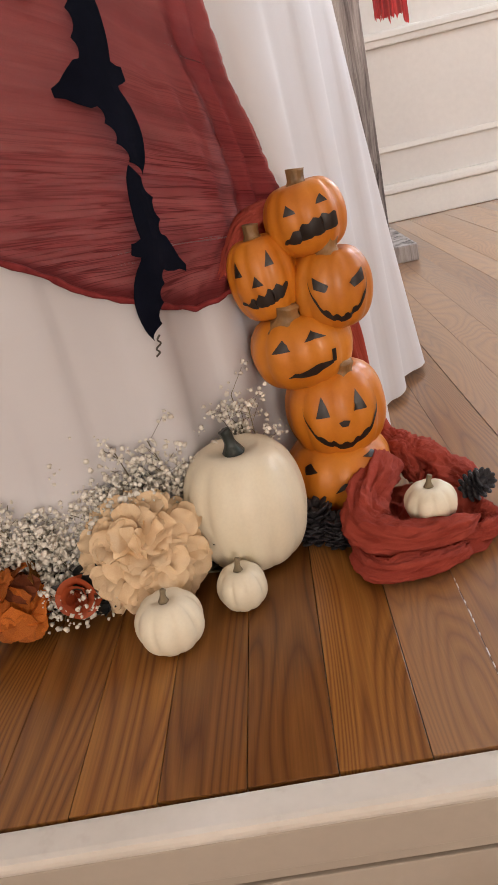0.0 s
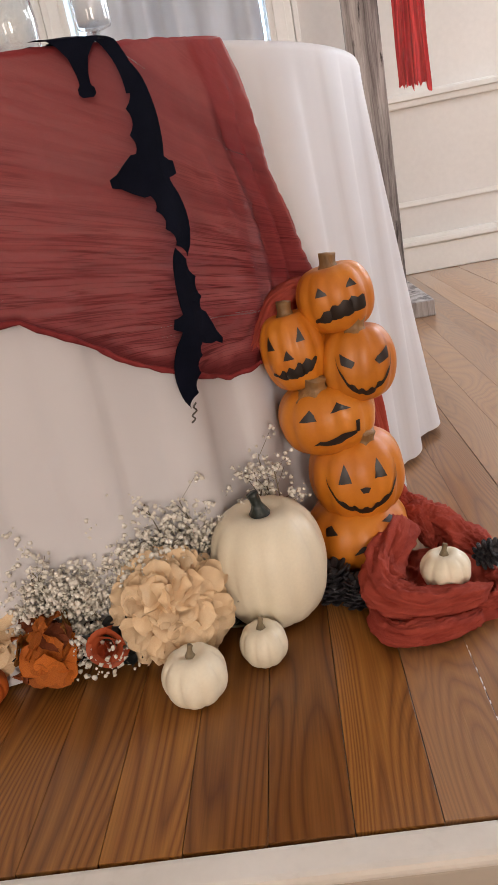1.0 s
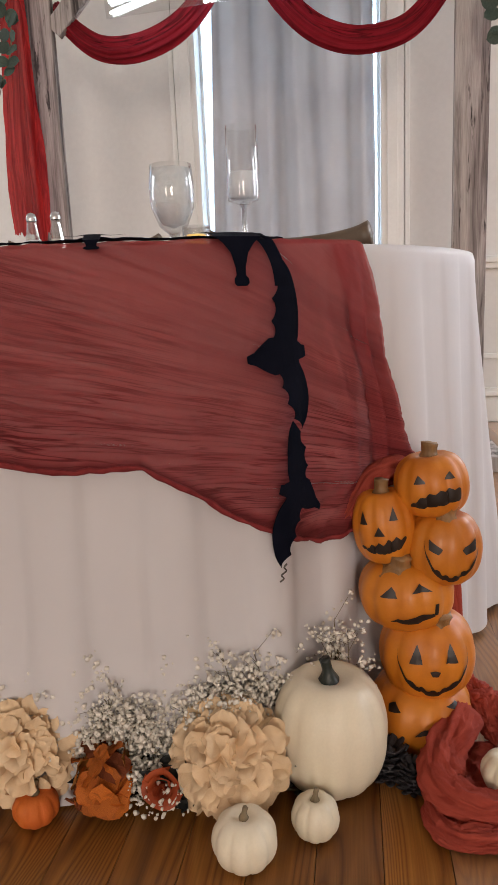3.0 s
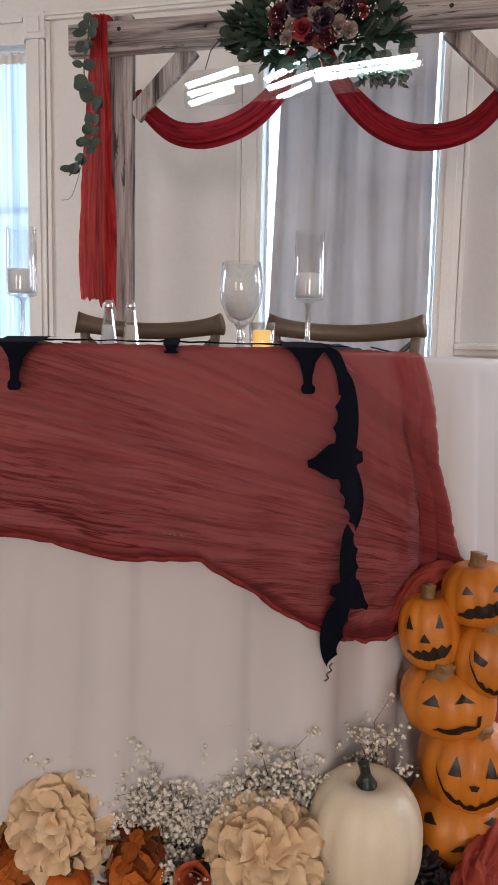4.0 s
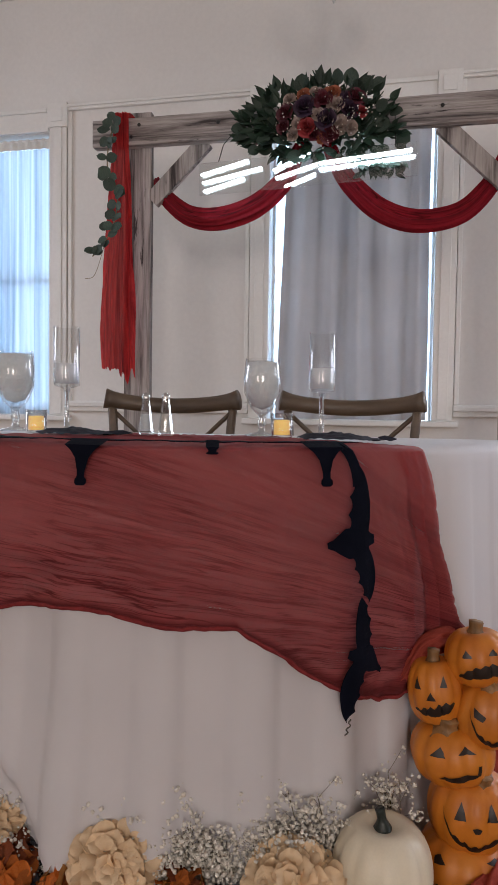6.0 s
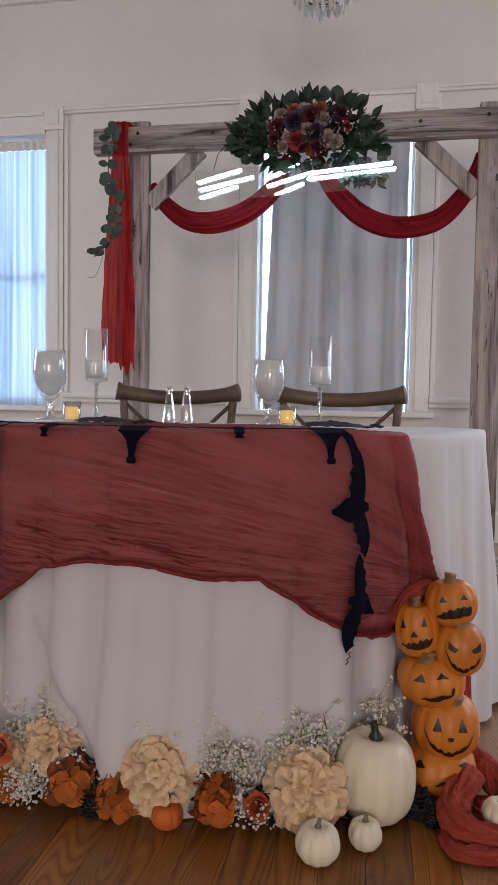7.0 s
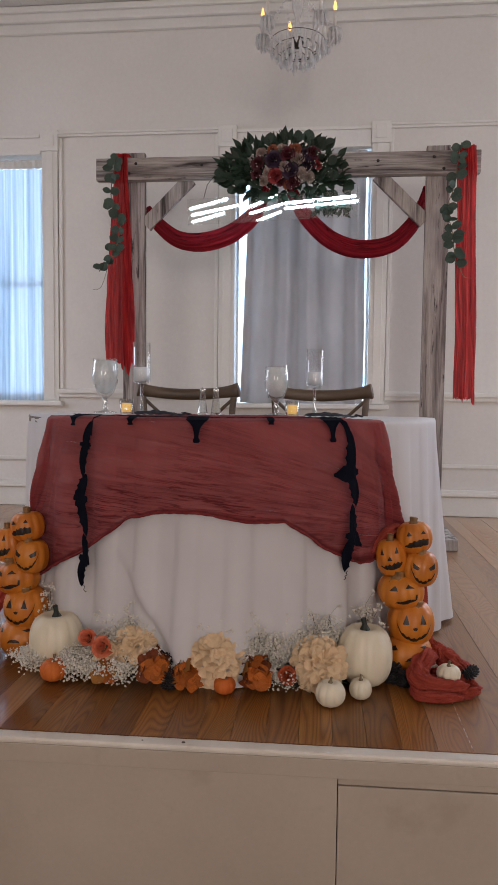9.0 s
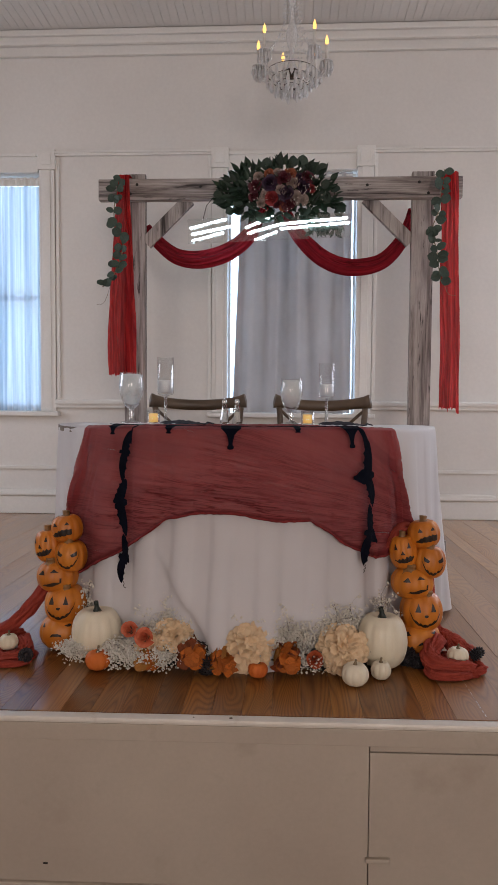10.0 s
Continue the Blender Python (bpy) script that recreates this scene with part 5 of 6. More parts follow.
def leaf_sprig(x, y, w, n, seed):
    """A low sprig of dark leaves that fills the gaps under the flowers and stands in for their shade."""
    rng = random.Random(seed)
    t = thing("leaf_sprig", "dark leaf sprig that also stands for shade under the flowers", "foliage", pose(x, y, 0), "dark sprigs")
    part("stalk", tube([(-w, 0.0, 0.008), (0.0, -0.01, 0.020), (w, 0.0, 0.010)], 0.002, 6), TWIG, t)
    for k in range(n):
        p = Vector((rng.uniform(-w, w), rng.uniform(-0.012, 0.012), 0.014 + 0.045 * rng.random()))
        shared("leaf", rng.choice(SPRIG_LEAVES), t, leaf_pose(p, (rng.uniform(-1, 1), rng.uniform(-1, 0.1), rng.uniform(-0.1, 0.9)), (rng.uniform(-0.4, 0.4), -0.7, 0.8), rng.uniform(0.024, 0.042)))
    return t


def leaf_mesh(name, material, w, point, curl):
    """A leaf one unit long along y; point: how pointed its tip is."""
    def f(u, v):
        a = (u - 0.5) * 2
        prof = math.sin(math.pi * v ** (0.75 if point else 0.95)) ** (1.0 if point else 0.55)
        if point:
            prof *= 1 - 0.35 * v
        return Vector((a * w * max(prof, 0.02), v, 0.16 * abs(a) * w + curl * v * v))

    return mesh_of(name, sheet(4, 7, f), material)


# sprigs added partly to darken the gaps where shade falls
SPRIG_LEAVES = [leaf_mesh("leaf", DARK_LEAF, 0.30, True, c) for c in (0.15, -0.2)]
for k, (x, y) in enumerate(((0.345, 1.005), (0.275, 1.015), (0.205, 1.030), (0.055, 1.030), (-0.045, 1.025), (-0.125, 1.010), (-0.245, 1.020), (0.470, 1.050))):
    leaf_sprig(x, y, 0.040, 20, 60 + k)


def pine_cone(x, y, z, r, h, label, tilt=0.0):
    t = thing("pine_cone", label, "pine cone", pose(x, y, z, tilt, 0, 30))
    part("core", lathe([(0, 0), (r * 0.55, h * 0.1), (r * 0.6, h * 0.4), (r * 0.3, h * 0.85), (0, h)], 10), CONE, t)
    me = mesh_of("scale", lathe([(0, -0.3), (0.30, 0.1), (0.34, 0.5), (0.16, 0.95), (0, 1.0)], 6), CONE)
    for ring in range(7):
        zz = h * (0.05 + 0.13 * ring)
        rr = r * math.sin(math.pi * (0.28 + 0.62 * ring / 7)) ** 0.8
        for k in range(9):
            a = k * 0.698 + ring * 0.35
            d = Vector((math.cos(a), math.sin(a), 0.25 + 0.12 * ring))
            m = facing((math.cos(a) * rr * 0.45, math.sin(a) * rr * 0.45, zz), d, 0, 1.0)
            shared("scale", me, t, m @ Matrix.Diagonal((r * 0.58, r * 0.24, r * 0.54, 1)))
    return t


pine_cone(0.615, 1.105, 0.0, 0.036, 0.050, "black painted pine cone under the pumpkin stack")
pine_cone(0.645, 1.080, 0.0, 0.026, 0.040, "black painted pine cone under the pumpkin stack")
pine_cone(-0.010, 0.985, 0.0, 0.032, 0.050, "black painted pine cone among the flowers")
pine_cone(-0.030, 1.045, 0.030, 0.030, 0.055, "black painted pine cone among the flowers")
pine_cone(0.265, 1.050, 0.0, 0.034, 0.060, "black painted pine cone among the flowers")


pine_cone(0.822, 1.098, 0.036, 0.022, 0.042, "glossy black pine cone lying on rust gauze", 50)
pine_cone(-0.600, 1.035, 0.020, 0.026, 0.046, "glossy black pine cone lying on rust gauze", 60)

_ico = bmesh.new()
bmesh.ops.create_icosphere(_ico, subdivisions=1, radius=1.0)
ICO_V, ICO_F = [v.co.copy() for v in _ico.verts], [[v.index for v in f.verts] for f in _ico.faces]
_ico.free()


def spray(x, y, w, d, h, stems, seed, tall=0, label="airy white gypsophila sprays with fine brown twigs"):
    """A bunch of baby's breath: forked twigs with tiny white blossoms."""
    rng = random.Random(seed)
    t = thing("gypsophila_bunch", label, "flower", pose(x, y, 0), "white sprays")
    vs, fs, tv, tf = [], [], [], []

    def twig(pts, r):
        at, n = len(tv), len(pts)
        for p in pts:
            tv.extend((p.x + r * c, p.y + r * q, p.z) for c, q in ((1, 0), (-0.5, 0.87), (-0.5, -0.87)))
        for i in range(n - 1):
            for k in range(3):
                m = (k + 1) % 3
                tf.append((at + 3 * i + k, at + 3 * i + m, at + 3 * i + 3 + m, at + 3 * i + 3 + k))

    def blossom(p, r):
        at = len(vs)
        tw = Matrix.Rotation(rng.uniform(0, 6), 3, "Z")
        vs.extend(p + tw @ (v * r * rng.uniform(0.55, 1.25)) for v in ICO_V)
        fs.extend([at + i for i in f] for f in ICO_F)

    for s in range(stems):
        hi = h * rng.uniform(0.55, 1.0) if s >= tall else h * rng.uniform(1.1, 1.3)
        base = Vector((rng.uniform(-w, w) * 0.55, rng.uniform(-d, d) * 0.5, 0.012))
        tip = Vector((base.x + rng.uniform(-w, w) * 0.55, base.y + rng.uniform(-d, d) * 0.7, hi))
        mid = base.lerp(tip, 0.5) + Vector((rng.uniform(-0.01, 0.01), rng.uniform(-0.01, 0.01), 0))
        twig([base, mid, tip], 0.0008)
        for b in range(19):
            k = rng.uniform(0.35, 1.0)
            o = (base.lerp(mid, k * 2) if k < 0.5 else mid.lerp(tip, k * 2 - 1))
            e = o + Vector((rng.uniform(-1, 1), rng.uniform(-1, 0.8), rng.uniform(0.1, 1.0))) * rng.uniform(0.012, 0.034)
            twig([o, e], 0.0005)
            for c in range(6):
                blossom(e + Vector((rng.uniform(-1, 1), rng.uniform(-1, 1), rng.uniform(-0.6, 1))) * 0.012, rng.choice((0.0014, 0.0020, 0.0027, 0.0034, 0.0042)))
    for c in range(int(stems * 3)):
        a = rng.uniform(0, 6.28)
        q = math.sqrt(rng.random())
        blossom(Vector((w * q * math.cos(a), d * q * math.sin(a) - 0.01, 0.006 + h * 0.6 * rng.random() * (1 - q * 0.5))), rng.choice((0.0024, 0.0032, 0.0042)))
    for name, what, some, faces, m in (("twig_work", "fine brown twigs", tv, tf, TWIG), ("blossom_cloud", "tiny white blossoms", vs, fs, BLOSSOM)):
        me = bpy.data.meshes.new(name)
        me.from_pydata([tuple(v) for v in some], [], faces)
        me.shade_smooth()
        me.materials.append(m)
        ob = new(name, me)
        ob.parent = t
        tagged(ob, what, kind="stuff")
    return t


for x, y, w, d, h, n, tall in ((0.335, 1.085, 0.085, 0.045, 0.155, 44, 2), (0.250, 1.075, 0.070, 0.045, 0.135, 38, 1), (0.305, 1.020, 0.050, 0.03, 0.055, 10, 0), (0.200, 1.060, 0.05, 0.03, 0.10, 34, 0), (0.375, 1.105, 0.06, 0.03, 0.15, 34, 2), (-0.01, 1.07, 0.045, 0.03, 0.075, 26, 0), (0.440, 1.125, 0.065, 0.035, 0.165, 30, 2), (0.545, 1.170, 0.030, 0.02, 0.165, 10, 3),
                               (0.165, 1.080, 0.065, 0.03, 0.150, 56, 14), (0.112, 1.085, 0.060, 0.025, 0.160, 44, 26), (0.065, 1.080, 0.055, 0.03, 0.150, 48, 18), (-0.125, 1.085, 0.040, 0.03, 0.165, 30, 2), (-0.185, 1.085, 0.055, 0.03, 0.130, 32, 1), (-0.280, 1.030, 0.065, 0.045, 0.060, 34, 0), (-0.440, 1.185, 0.030, 0.02, 0.185, 12, 2), (-0.445, 1.060, 0.035, 0.03, 0.050, 14, 0), (-0.165, 1.005, 0.050, 0.03, 0.065, 18, 0), (-0.085, 1.045, 0.040, 0.03, 0.085, 18, 0)):
    spray(x, y - 0.01, w, d, h * 1.02, n, int(x * 1000) + 900, tall)

# ---- timber arch ----
arch = thing("timber_arch", "whitewashed distressed timber wedding arch with braces", "arch")
PF, PB = 3.250, 3.292
for x0, x1 in ((-0.795, -0.660), (0.979, 1.113)):
    part("post", box(x0, x1, PF, PB, 0.062, 2.253, 0.006), ARCH_Z, arch)
    part("foot", box(x0 - 0.03, x1 + 0.034, 2.885, 3.615, 0.0, 0.0615, 0.006), ARCH_Z, arch)
part("beam", box(-0.941, 1.269, PF - 0.058, PF - 0.001, 2.078, 2.205, 0.006), ARCH_X, arch)


def brace(xa, za, xb, zb):
    own = box(-0.04, 0.04, PF + 0.003, PF + 0.039, 0, math.hypot(xb - xa, zb - za), 0.004)
    ang = math.atan2(xb - xa, zb - za)
    for v in own.verts:
        x, z = v.co.x, v.co.z
        v.co.x, v.co.z = xa + x * math.cos(ang) + z * math.sin(ang), za - x * math.sin(ang) + z * math.cos(ang)
    return own


part("brace", brace(-0.660, 1.83, -0.388, 2.10), ARCH_Z, arch)
part("brace", brace(0.979, 1.83, 0.705, 2.10), ARCH_Z, arch)
for x, z in ((-0.70, 2.155), (-0.74, 2.10), (1.01, 2.155), (1.065, 2.09), (-0.31, 2.14), (0.70, 2.14)):
    own = lathe([(0, -0.002), (0.008, -0.002), (0.009, 0.001), (0.006, 0.004), (0, 0.004)], 10)
    part("bolt", own, WIRE, arch, "dark bolt head", at=pose(x, PF - 0.0595, z + 0.014, 90, 0, 0))


def swag(label, pts, r, seed):
    """A gathered gauze swag: folds that run along its length."""
    n = 60
    line = curve_through([(x * 1.008, y + 0.045, z * 1.008) for x, y, z in pts], n)
    t = thing("arch_swag", label, "drapery", group="arch drapery")

    def f(u, v):
        i = min(int(u * n), n - 1)
        c = line[i].lerp(line[i + 1], u * n - i)
        d = (line[i + 1] - line[i]).normalized()
        s = Vector((0, -1, 0))
        w = d.cross(s).normalized()
        a = 2 * math.pi * v
        body = r * (0.50 + 0.50 * math.sin(math.pi * u))
        rr = body * (1 + 0.16 * math.sin(9 * a + 3 * wob(u * 3, seed)) + 0.25 * wob(math.cos(a) * 1.8, math.sin(a) * 1.8, u * 2 + seed))
        return c + s * rr * 0.7 * math.cos(a) + w * rr * math.sin(a)

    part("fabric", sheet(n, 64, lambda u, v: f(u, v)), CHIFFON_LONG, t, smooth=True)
    return t


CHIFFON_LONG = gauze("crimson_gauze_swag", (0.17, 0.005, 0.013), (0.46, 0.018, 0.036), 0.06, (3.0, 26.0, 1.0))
swag("crimson gauze swag gathered between post and sign", [(-0.66, 3.27, 1.93), (-0.60, 3.25, 1.845), (-0.47, 3.23, 1.738), (-0.32, 3.22, 1.712), (-0.15, 3.21, 1.755), (-0.02, 3.20, 1.85), (0.04, 3.19, 1.95), (0.10, 3.17, 2.06)], 0.046, 2.0)
swag("crimson gauze swag gathered between flowers and post", [(0.18, 3.17, 2.06), (0.24, 3.19, 1.93), (0.31, 3.20, 1.83), (0.44, 3.21, 1.715), (0.60, 3.22, 1.662), (0.78, 3.23, 1.690), (0.90, 3.25, 1.80), (0.975, 3.345, 1.95), (1.01, 3.40, 2.06)], 0.046, 6.0)


def side_drape(label, top, bottom, y, z0, seed, longer):
    """A long fall of gauze over the beam's end, folded lengthwise."""
    t = thing("arch_drape", label, "drapery", group="arch drapery")

    def f(u, v):
        z = 2.215 + (z0 - 2.215 - longer * max(0.0, wob(u * 6, seed) * 2 + (u - 0.5) * 1.6)) * v + (0.016 * wob(u * 22, seed) + 0.016 * wob(u * 60, seed)) * v ** 3
        k = min(1, v * 1.3)
        xa, xb = top[0] + (bottom[0] - top[0]) * k, top[1] + (bottom[1] - top[1]) * k
        x = xa + (xb - xa) * u + 0.010 * wob(v * 2, seed) + 0.006 * wob(v * 5, u * 4, seed)
        yy = y - 0.010 + 0.022 * wob(u * 6 + seed, v * 2.4) + 0.010 * math.sin(u * 26 + 5 * wob(v * 3, u * 2, seed)) + 0.006 * wob(u * 9, v * 16, seed)
        return Vector((x, yy, z))

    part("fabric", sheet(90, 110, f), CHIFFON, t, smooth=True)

    def over(u, v):
        a = math.pi * v
        x = top[0] + (top[1] - top[0]) * u
        return Vector((x, PF - 0.03 - 0.06 * math.cos(a) + 0.004 * wob(u * 8, v * 3, seed), 2.212 + 0.016 * math.sin(a)))

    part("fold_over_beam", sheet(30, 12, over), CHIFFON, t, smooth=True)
    return t


side_drape("crimson gauze drape hanging over the end of the arch beam", (-0.815, -0.742), (-0.870, -0.695), PF - 0.09, 1.005, 3.0, 0.06)
side_drape("crimson gauze drape hanging over the end of the arch beam", (1.130, 1.232), (1.142, 1.262), PF - 0.09, 0.815, 9.0, 0.02)


ROUND_LEAVES = [leaf_mesh("leaf", EUCALYPTUS, 0.46, False, c) for c in (0.10, -0.12)]
POINT_LEAVES = [leaf_mesh("leaf", LEAF, 0.26, True, c) for c in (0.12, -0.10, 0.25)]
WIDE_LEAVES = [leaf_mesh("leaf", LEAF, 0.34, True, c) for c in (0.10, -0.15)]


def eucalyptus(label, pts, n, seed, side):
    rng = random.Random(seed)
    t = thing("eucalyptus_garland", label, "garland", group="eucalyptus garlands")
    line = curve_through([(x * 1.008, y + 0.035, z * 1.008) for x, y, z in pts], 40)
    part("stem", tube(line, 0.003, 6), DRY_STEM, t, smooth=True)
    for k in range(n):
        c = line[int(40 * (k + 0.5) / n)]
        s = 1 if k % 2 else -1
        tip = Vector((s * rng.uniform(0.5, 1.0), rng.uniform(-0.6, 0.1), rng.uniform(-0.7, 0.4)))
        shared("leaf", rng.choice(ROUND_LEAVES), t, leaf_pose(c + Vector((0, -0.008, rng.uniform(-0.02, 0.02))), tip, (rng.uniform(-0.4, 0.4), -1, rng.uniform(-0.2, 0.6)), rng.uniform(0.044, 0.066)))
    part("tendril", tube(curve_through([line[-8], line[-8] + Vector((side * 0.05, -0.01, -0.16)), line[-8] + Vector((side * 0.10, -0.01, -0.18))], 8), 0.0014, 5), DRY_STEM, t)
    return t


eucalyptus("grey-green eucalyptus garland trailing from the beam end", [(-0.775, 3.08, 2.145), (-0.800, 3.065, 2.07), (-0.812, 3.06, 1.93), (-0.762, 3.06, 1.79), (-0.78, 3.06, 1.67), (-0.82, 3.06, 1.59), (-0.885, 3.06, 1.52)], 30, 5, -1)
eucalyptus("grey-green eucalyptus garland trailing beside the post", [(1.135, 3.085, 2.20), (1.115, 3.07, 2.10), (1.10, 3.06, 1.96), (1.06, 3.06, 1.84), (1.09, 3.06, 1.74), (1.105, 3.06, 1.64), (1.12, 3.06, 1.55)], 32, 8, 1)

# ---- flowers on the arch ----
fl = thing("floral_arrangement", "lush arch bouquet of dark leaves with burgundy, plum and cream roses", "flower arrangement", pose(0.167, 3.145, 2.085))
rng = random.Random(21)
for k in range(430):
    a = rng.uniform(0, 2 * math.pi)
    q = math.sqrt(rng.random())
    ex, ez = 0.355 * math.cos(a) * q, (0.175 if math.sin(a) > 0 else 0.150) * math.sin(a) * q
    if math.sin(a) < 0 and ex > 0.12 and rng.random() < 0.5:
        ez -= 0.05
    out = Vector((ex / 0.34, -0.35 - 0.5 * (1 - q), ez / 0.20 + 0.12)) + Vector((rng.uniform(-0.5, 0.5), rng.uniform(-0.3, 0.3), rng.uniform(-0.5, 0.5)))
    face = Vector((rng.uniform(-0.5, 0.5), -1, rng.uniform(0.0, 0.9)))
    bank = POINT_LEAVES if rng.random() < 0.5 else WIDE_LEAVES
    if rng.random() < 0.20:
        bank = ROUND_LEAVES
    shared("leaf", rng.choice(bank), fl, leaf_pose((ex, -0.02 - 0.06 * (1 - q) + rng.uniform(-0.02, 0.03), ez), out, face, rng.uniform(0.042, 0.080)))
for k in range(11):
    own = curve_through([(0.20 + 0.03 * rng.uniform(-1, 1), -0.01, -0.12), (0.26 + 0.06 * rng.uniform(-1, 1), -0.03, -0.18), (0.29 + 0.10 * rng.uniform(-1, 1), -0.02, -0.215 + 0.03 * rng.uniform(-1, 1))], 6)
    for s, c in enumerate(own[2:]):
        shared("leaf", rng.choice(POINT_LEAVES), fl, leaf_pose(c, (rng.uniform(-1, 1), -0.3, -0.7), (0.2, -1, 0.5), rng.uniform(0.045, 0.065)))
ROSE_SETS = [(ROSE_WINE, "deep burgundy rose"), (ROSE_PLUM, "near-black plum rose"), (ROSE_CREAM, "cream blush rose"), (ROSE_RED, "red rose"), (ROSE_FADED, "faded terracotta rose")]
blooms = [(-0.115, 0.075, 2, 0.026), (-0.13, 0.02, 0, 0.034), (-0.14, -0.035, 0, 0.026), (-0.055, 0.085, 4, 0.026), (-0.045, 0.03, 1, 0.040), (-0.075, -0.035, 2, 0.026), (-0.035, -0.055, 3, 0.034), (0.0, 0.09, 2, 0.024), (0.03, 0.055, 0, 0.036), (0.015, -0.01, 2, 0.026), (0.045, -0.03, 1, 0.038), (0.07, 0.085, 4, 0.030), (0.085, 0.035, 2, 0.032),
          (0.12, 0.06, 1, 0.030), (0.14, 0.015, 1, 0.040), (0.165, 0.07, 0, 0.034), (0.10, -0.05, 2, 0.034), (0.06, -0.085, 0, 0.034), (0.14, -0.06, 2, 0.030), (0.19, 0.01, 3, 0.022), (-0.01, -0.085, 0, 0.024), (-0.10, -0.075, 2, 0.024), (0.025, -0.10, 4, 0.020)]
for x, z, kind, r in blooms:
    m, what = ROSE_SETS[kind]
    part("rose", rose_mesh(r * 1.3, n=13), m, fl, what, smooth=True, at=facing((x, -0.085 - 0.05 * math.exp(-(x * x + z * z) * 60), z), (x * 2.5, -1, z * 3 + 0.1), rng.uniform(0, 6), 1.0))
own = bmesh.new()
for k in range(170):
    a, q = rng.uniform(0, 6.28), math.sqrt(rng.random())
    p = Vector((0.24 * q * math.cos(a) + 0.04, -0.10 - 0.04 * rng.random(), 0.13 * q * math.sin(a) - 0.01))
    bmesh.ops.create_icosphere(own, subdivisions=1, radius=rng.uniform(0.002, 0.0042), matrix=Matrix.Translation(p))
tagged(part("filler_blossoms", own, BLOSSOM, fl, "tiny white filler blossoms"), kind="stuff")
part("backing", box(-0.30, 0.30, 0.0, 0.022, -0.06, 0.06, 0.01), LEAF, fl)

# ---- neon sign: two words drawn as plain bars of light ----
sign = thing("neon_sign", "white neon sign, two words shown as plain glowing bars", "neon sign", pose(0.107, 3.085, 1.882, 0, -2.2, 0))
for xa, za, xb, zb in ((-0.462, 0.014, -0.250, 0.058), (-0.455, -0.022, -0.190, 0.020), (-0.452, -0.060, -0.270, -0.020), (-0.130, 0.004, 0.030, 0.060), (-0.120, -0.030, 0.060, 0.012), (-0.080, -0.072, 0.050, -0.030), (0.075, -0.012, 0.478, 0.006), (0.075, 0.016, 0.465, 0.034)):
    r = 0.0056
    own = tube([(xa, 0, za), (xb, 0, zb)], r, 12)
    for p in ((xa, 0, za), (xb, 0, zb)):
        bmesh.ops.create_icosphere(own, subdivisions=2, radius=r, matrix=Matrix.Translation(p))
    part("tube_light", own, NEON, sign, "glowing white tube", smooth=True)
part("backing", box(-0.48, 0.49, 0.012, 0.017, -0.075, 0.07, 0.002), GLASS, sign, "clear acrylic backing")
part("cable", tube([(-0.385, 0.012, 0.07), (-0.365, 0.03, 0.15), (-0.27, 0.05, 0.26)], 0.002, 6), WIRE, sign, "black hanging wire")
part("cable", tube([(0.40, 0.012, 0.065), (0.40, 0.05, 0.26)], 0.002, 6), WIRE, sign, "black hanging wire")

# ---- chairs ----


def chair(at):
    t = thing("crossback_chair", "walnut-brown wooden cross-back chair behind the table", "chair", at, "chairs at the table")
    def rail_point(u, w=0.225):
        a = (u - 0.5) * 2
        return Vector((a * w, 0.045 * (1 - a * a) + 0.012, 0.846 - 0.022 * (1 - a * a)))
    part("top_rail", tube([rail_point(u) for u in np.linspace(0, 1, 21)], lambda s: 0.0175 + 0.006 * (abs(s - 0.5) * 2) ** 8, 12, flat=1.45), CHAIR_WOOD, t, smooth=True)
    for s in (-1, 1):
        part("back_post", tube(curve_through([(s * 0.205, 0.03, 0.83), (s * 0.195, 0.02, 0.70), (s * 0.18, 0.0, 0.46), (s * 0.185, 0.02, 0.22), (s * 0.19, 0.05, 0.0)], 14), 0.015, 10), CHAIR_WOOD, t, smooth=True)
        part("cross_brace", tube(curve_through([(s * 0.195, 0.028, 0.80), (s * 0.02, 0.050, 0.64), (-s * 0.165, 0.012, 0.49)], 12), 0.011, 8, flat=0.7), CHAIR_WOOD, t, smooth=True)
        part("front_leg", tube([(s * 0.185, -0.39, 0.44), (s * 0.195, -0.40, 0.0)], lambda q: 0.017 - 0.004 * q, 10), CHAIR_WOOD, t, smooth=True)
        part("side_stretcher", tube([(s * 0.19, -0.395, 0.20), (s * 0.186, 0.02, 0.22)], 0.009, 8), CHAIR_WOOD, t, smooth=True)
    part("seat", box(-0.21, 0.21, -0.42, 0.0, 0.44, 0.472, 0.012), CHAIR_WOOD, t)
    part("front_stretcher", tube([(-0.19, -0.395, 0.26), (0.19, -0.395, 0.26)], 0.009, 8), CHAIR_WOOD, t, smooth=True)
    return t


one = chair(pose(-0.193, 2.185, 0.0, 0, 0, 6))
copy_thing(one, pose(0.395, 2.20, 0.0, 0, 0, -1))

# ---- on the table ----
TZ = TABLE + 0.007


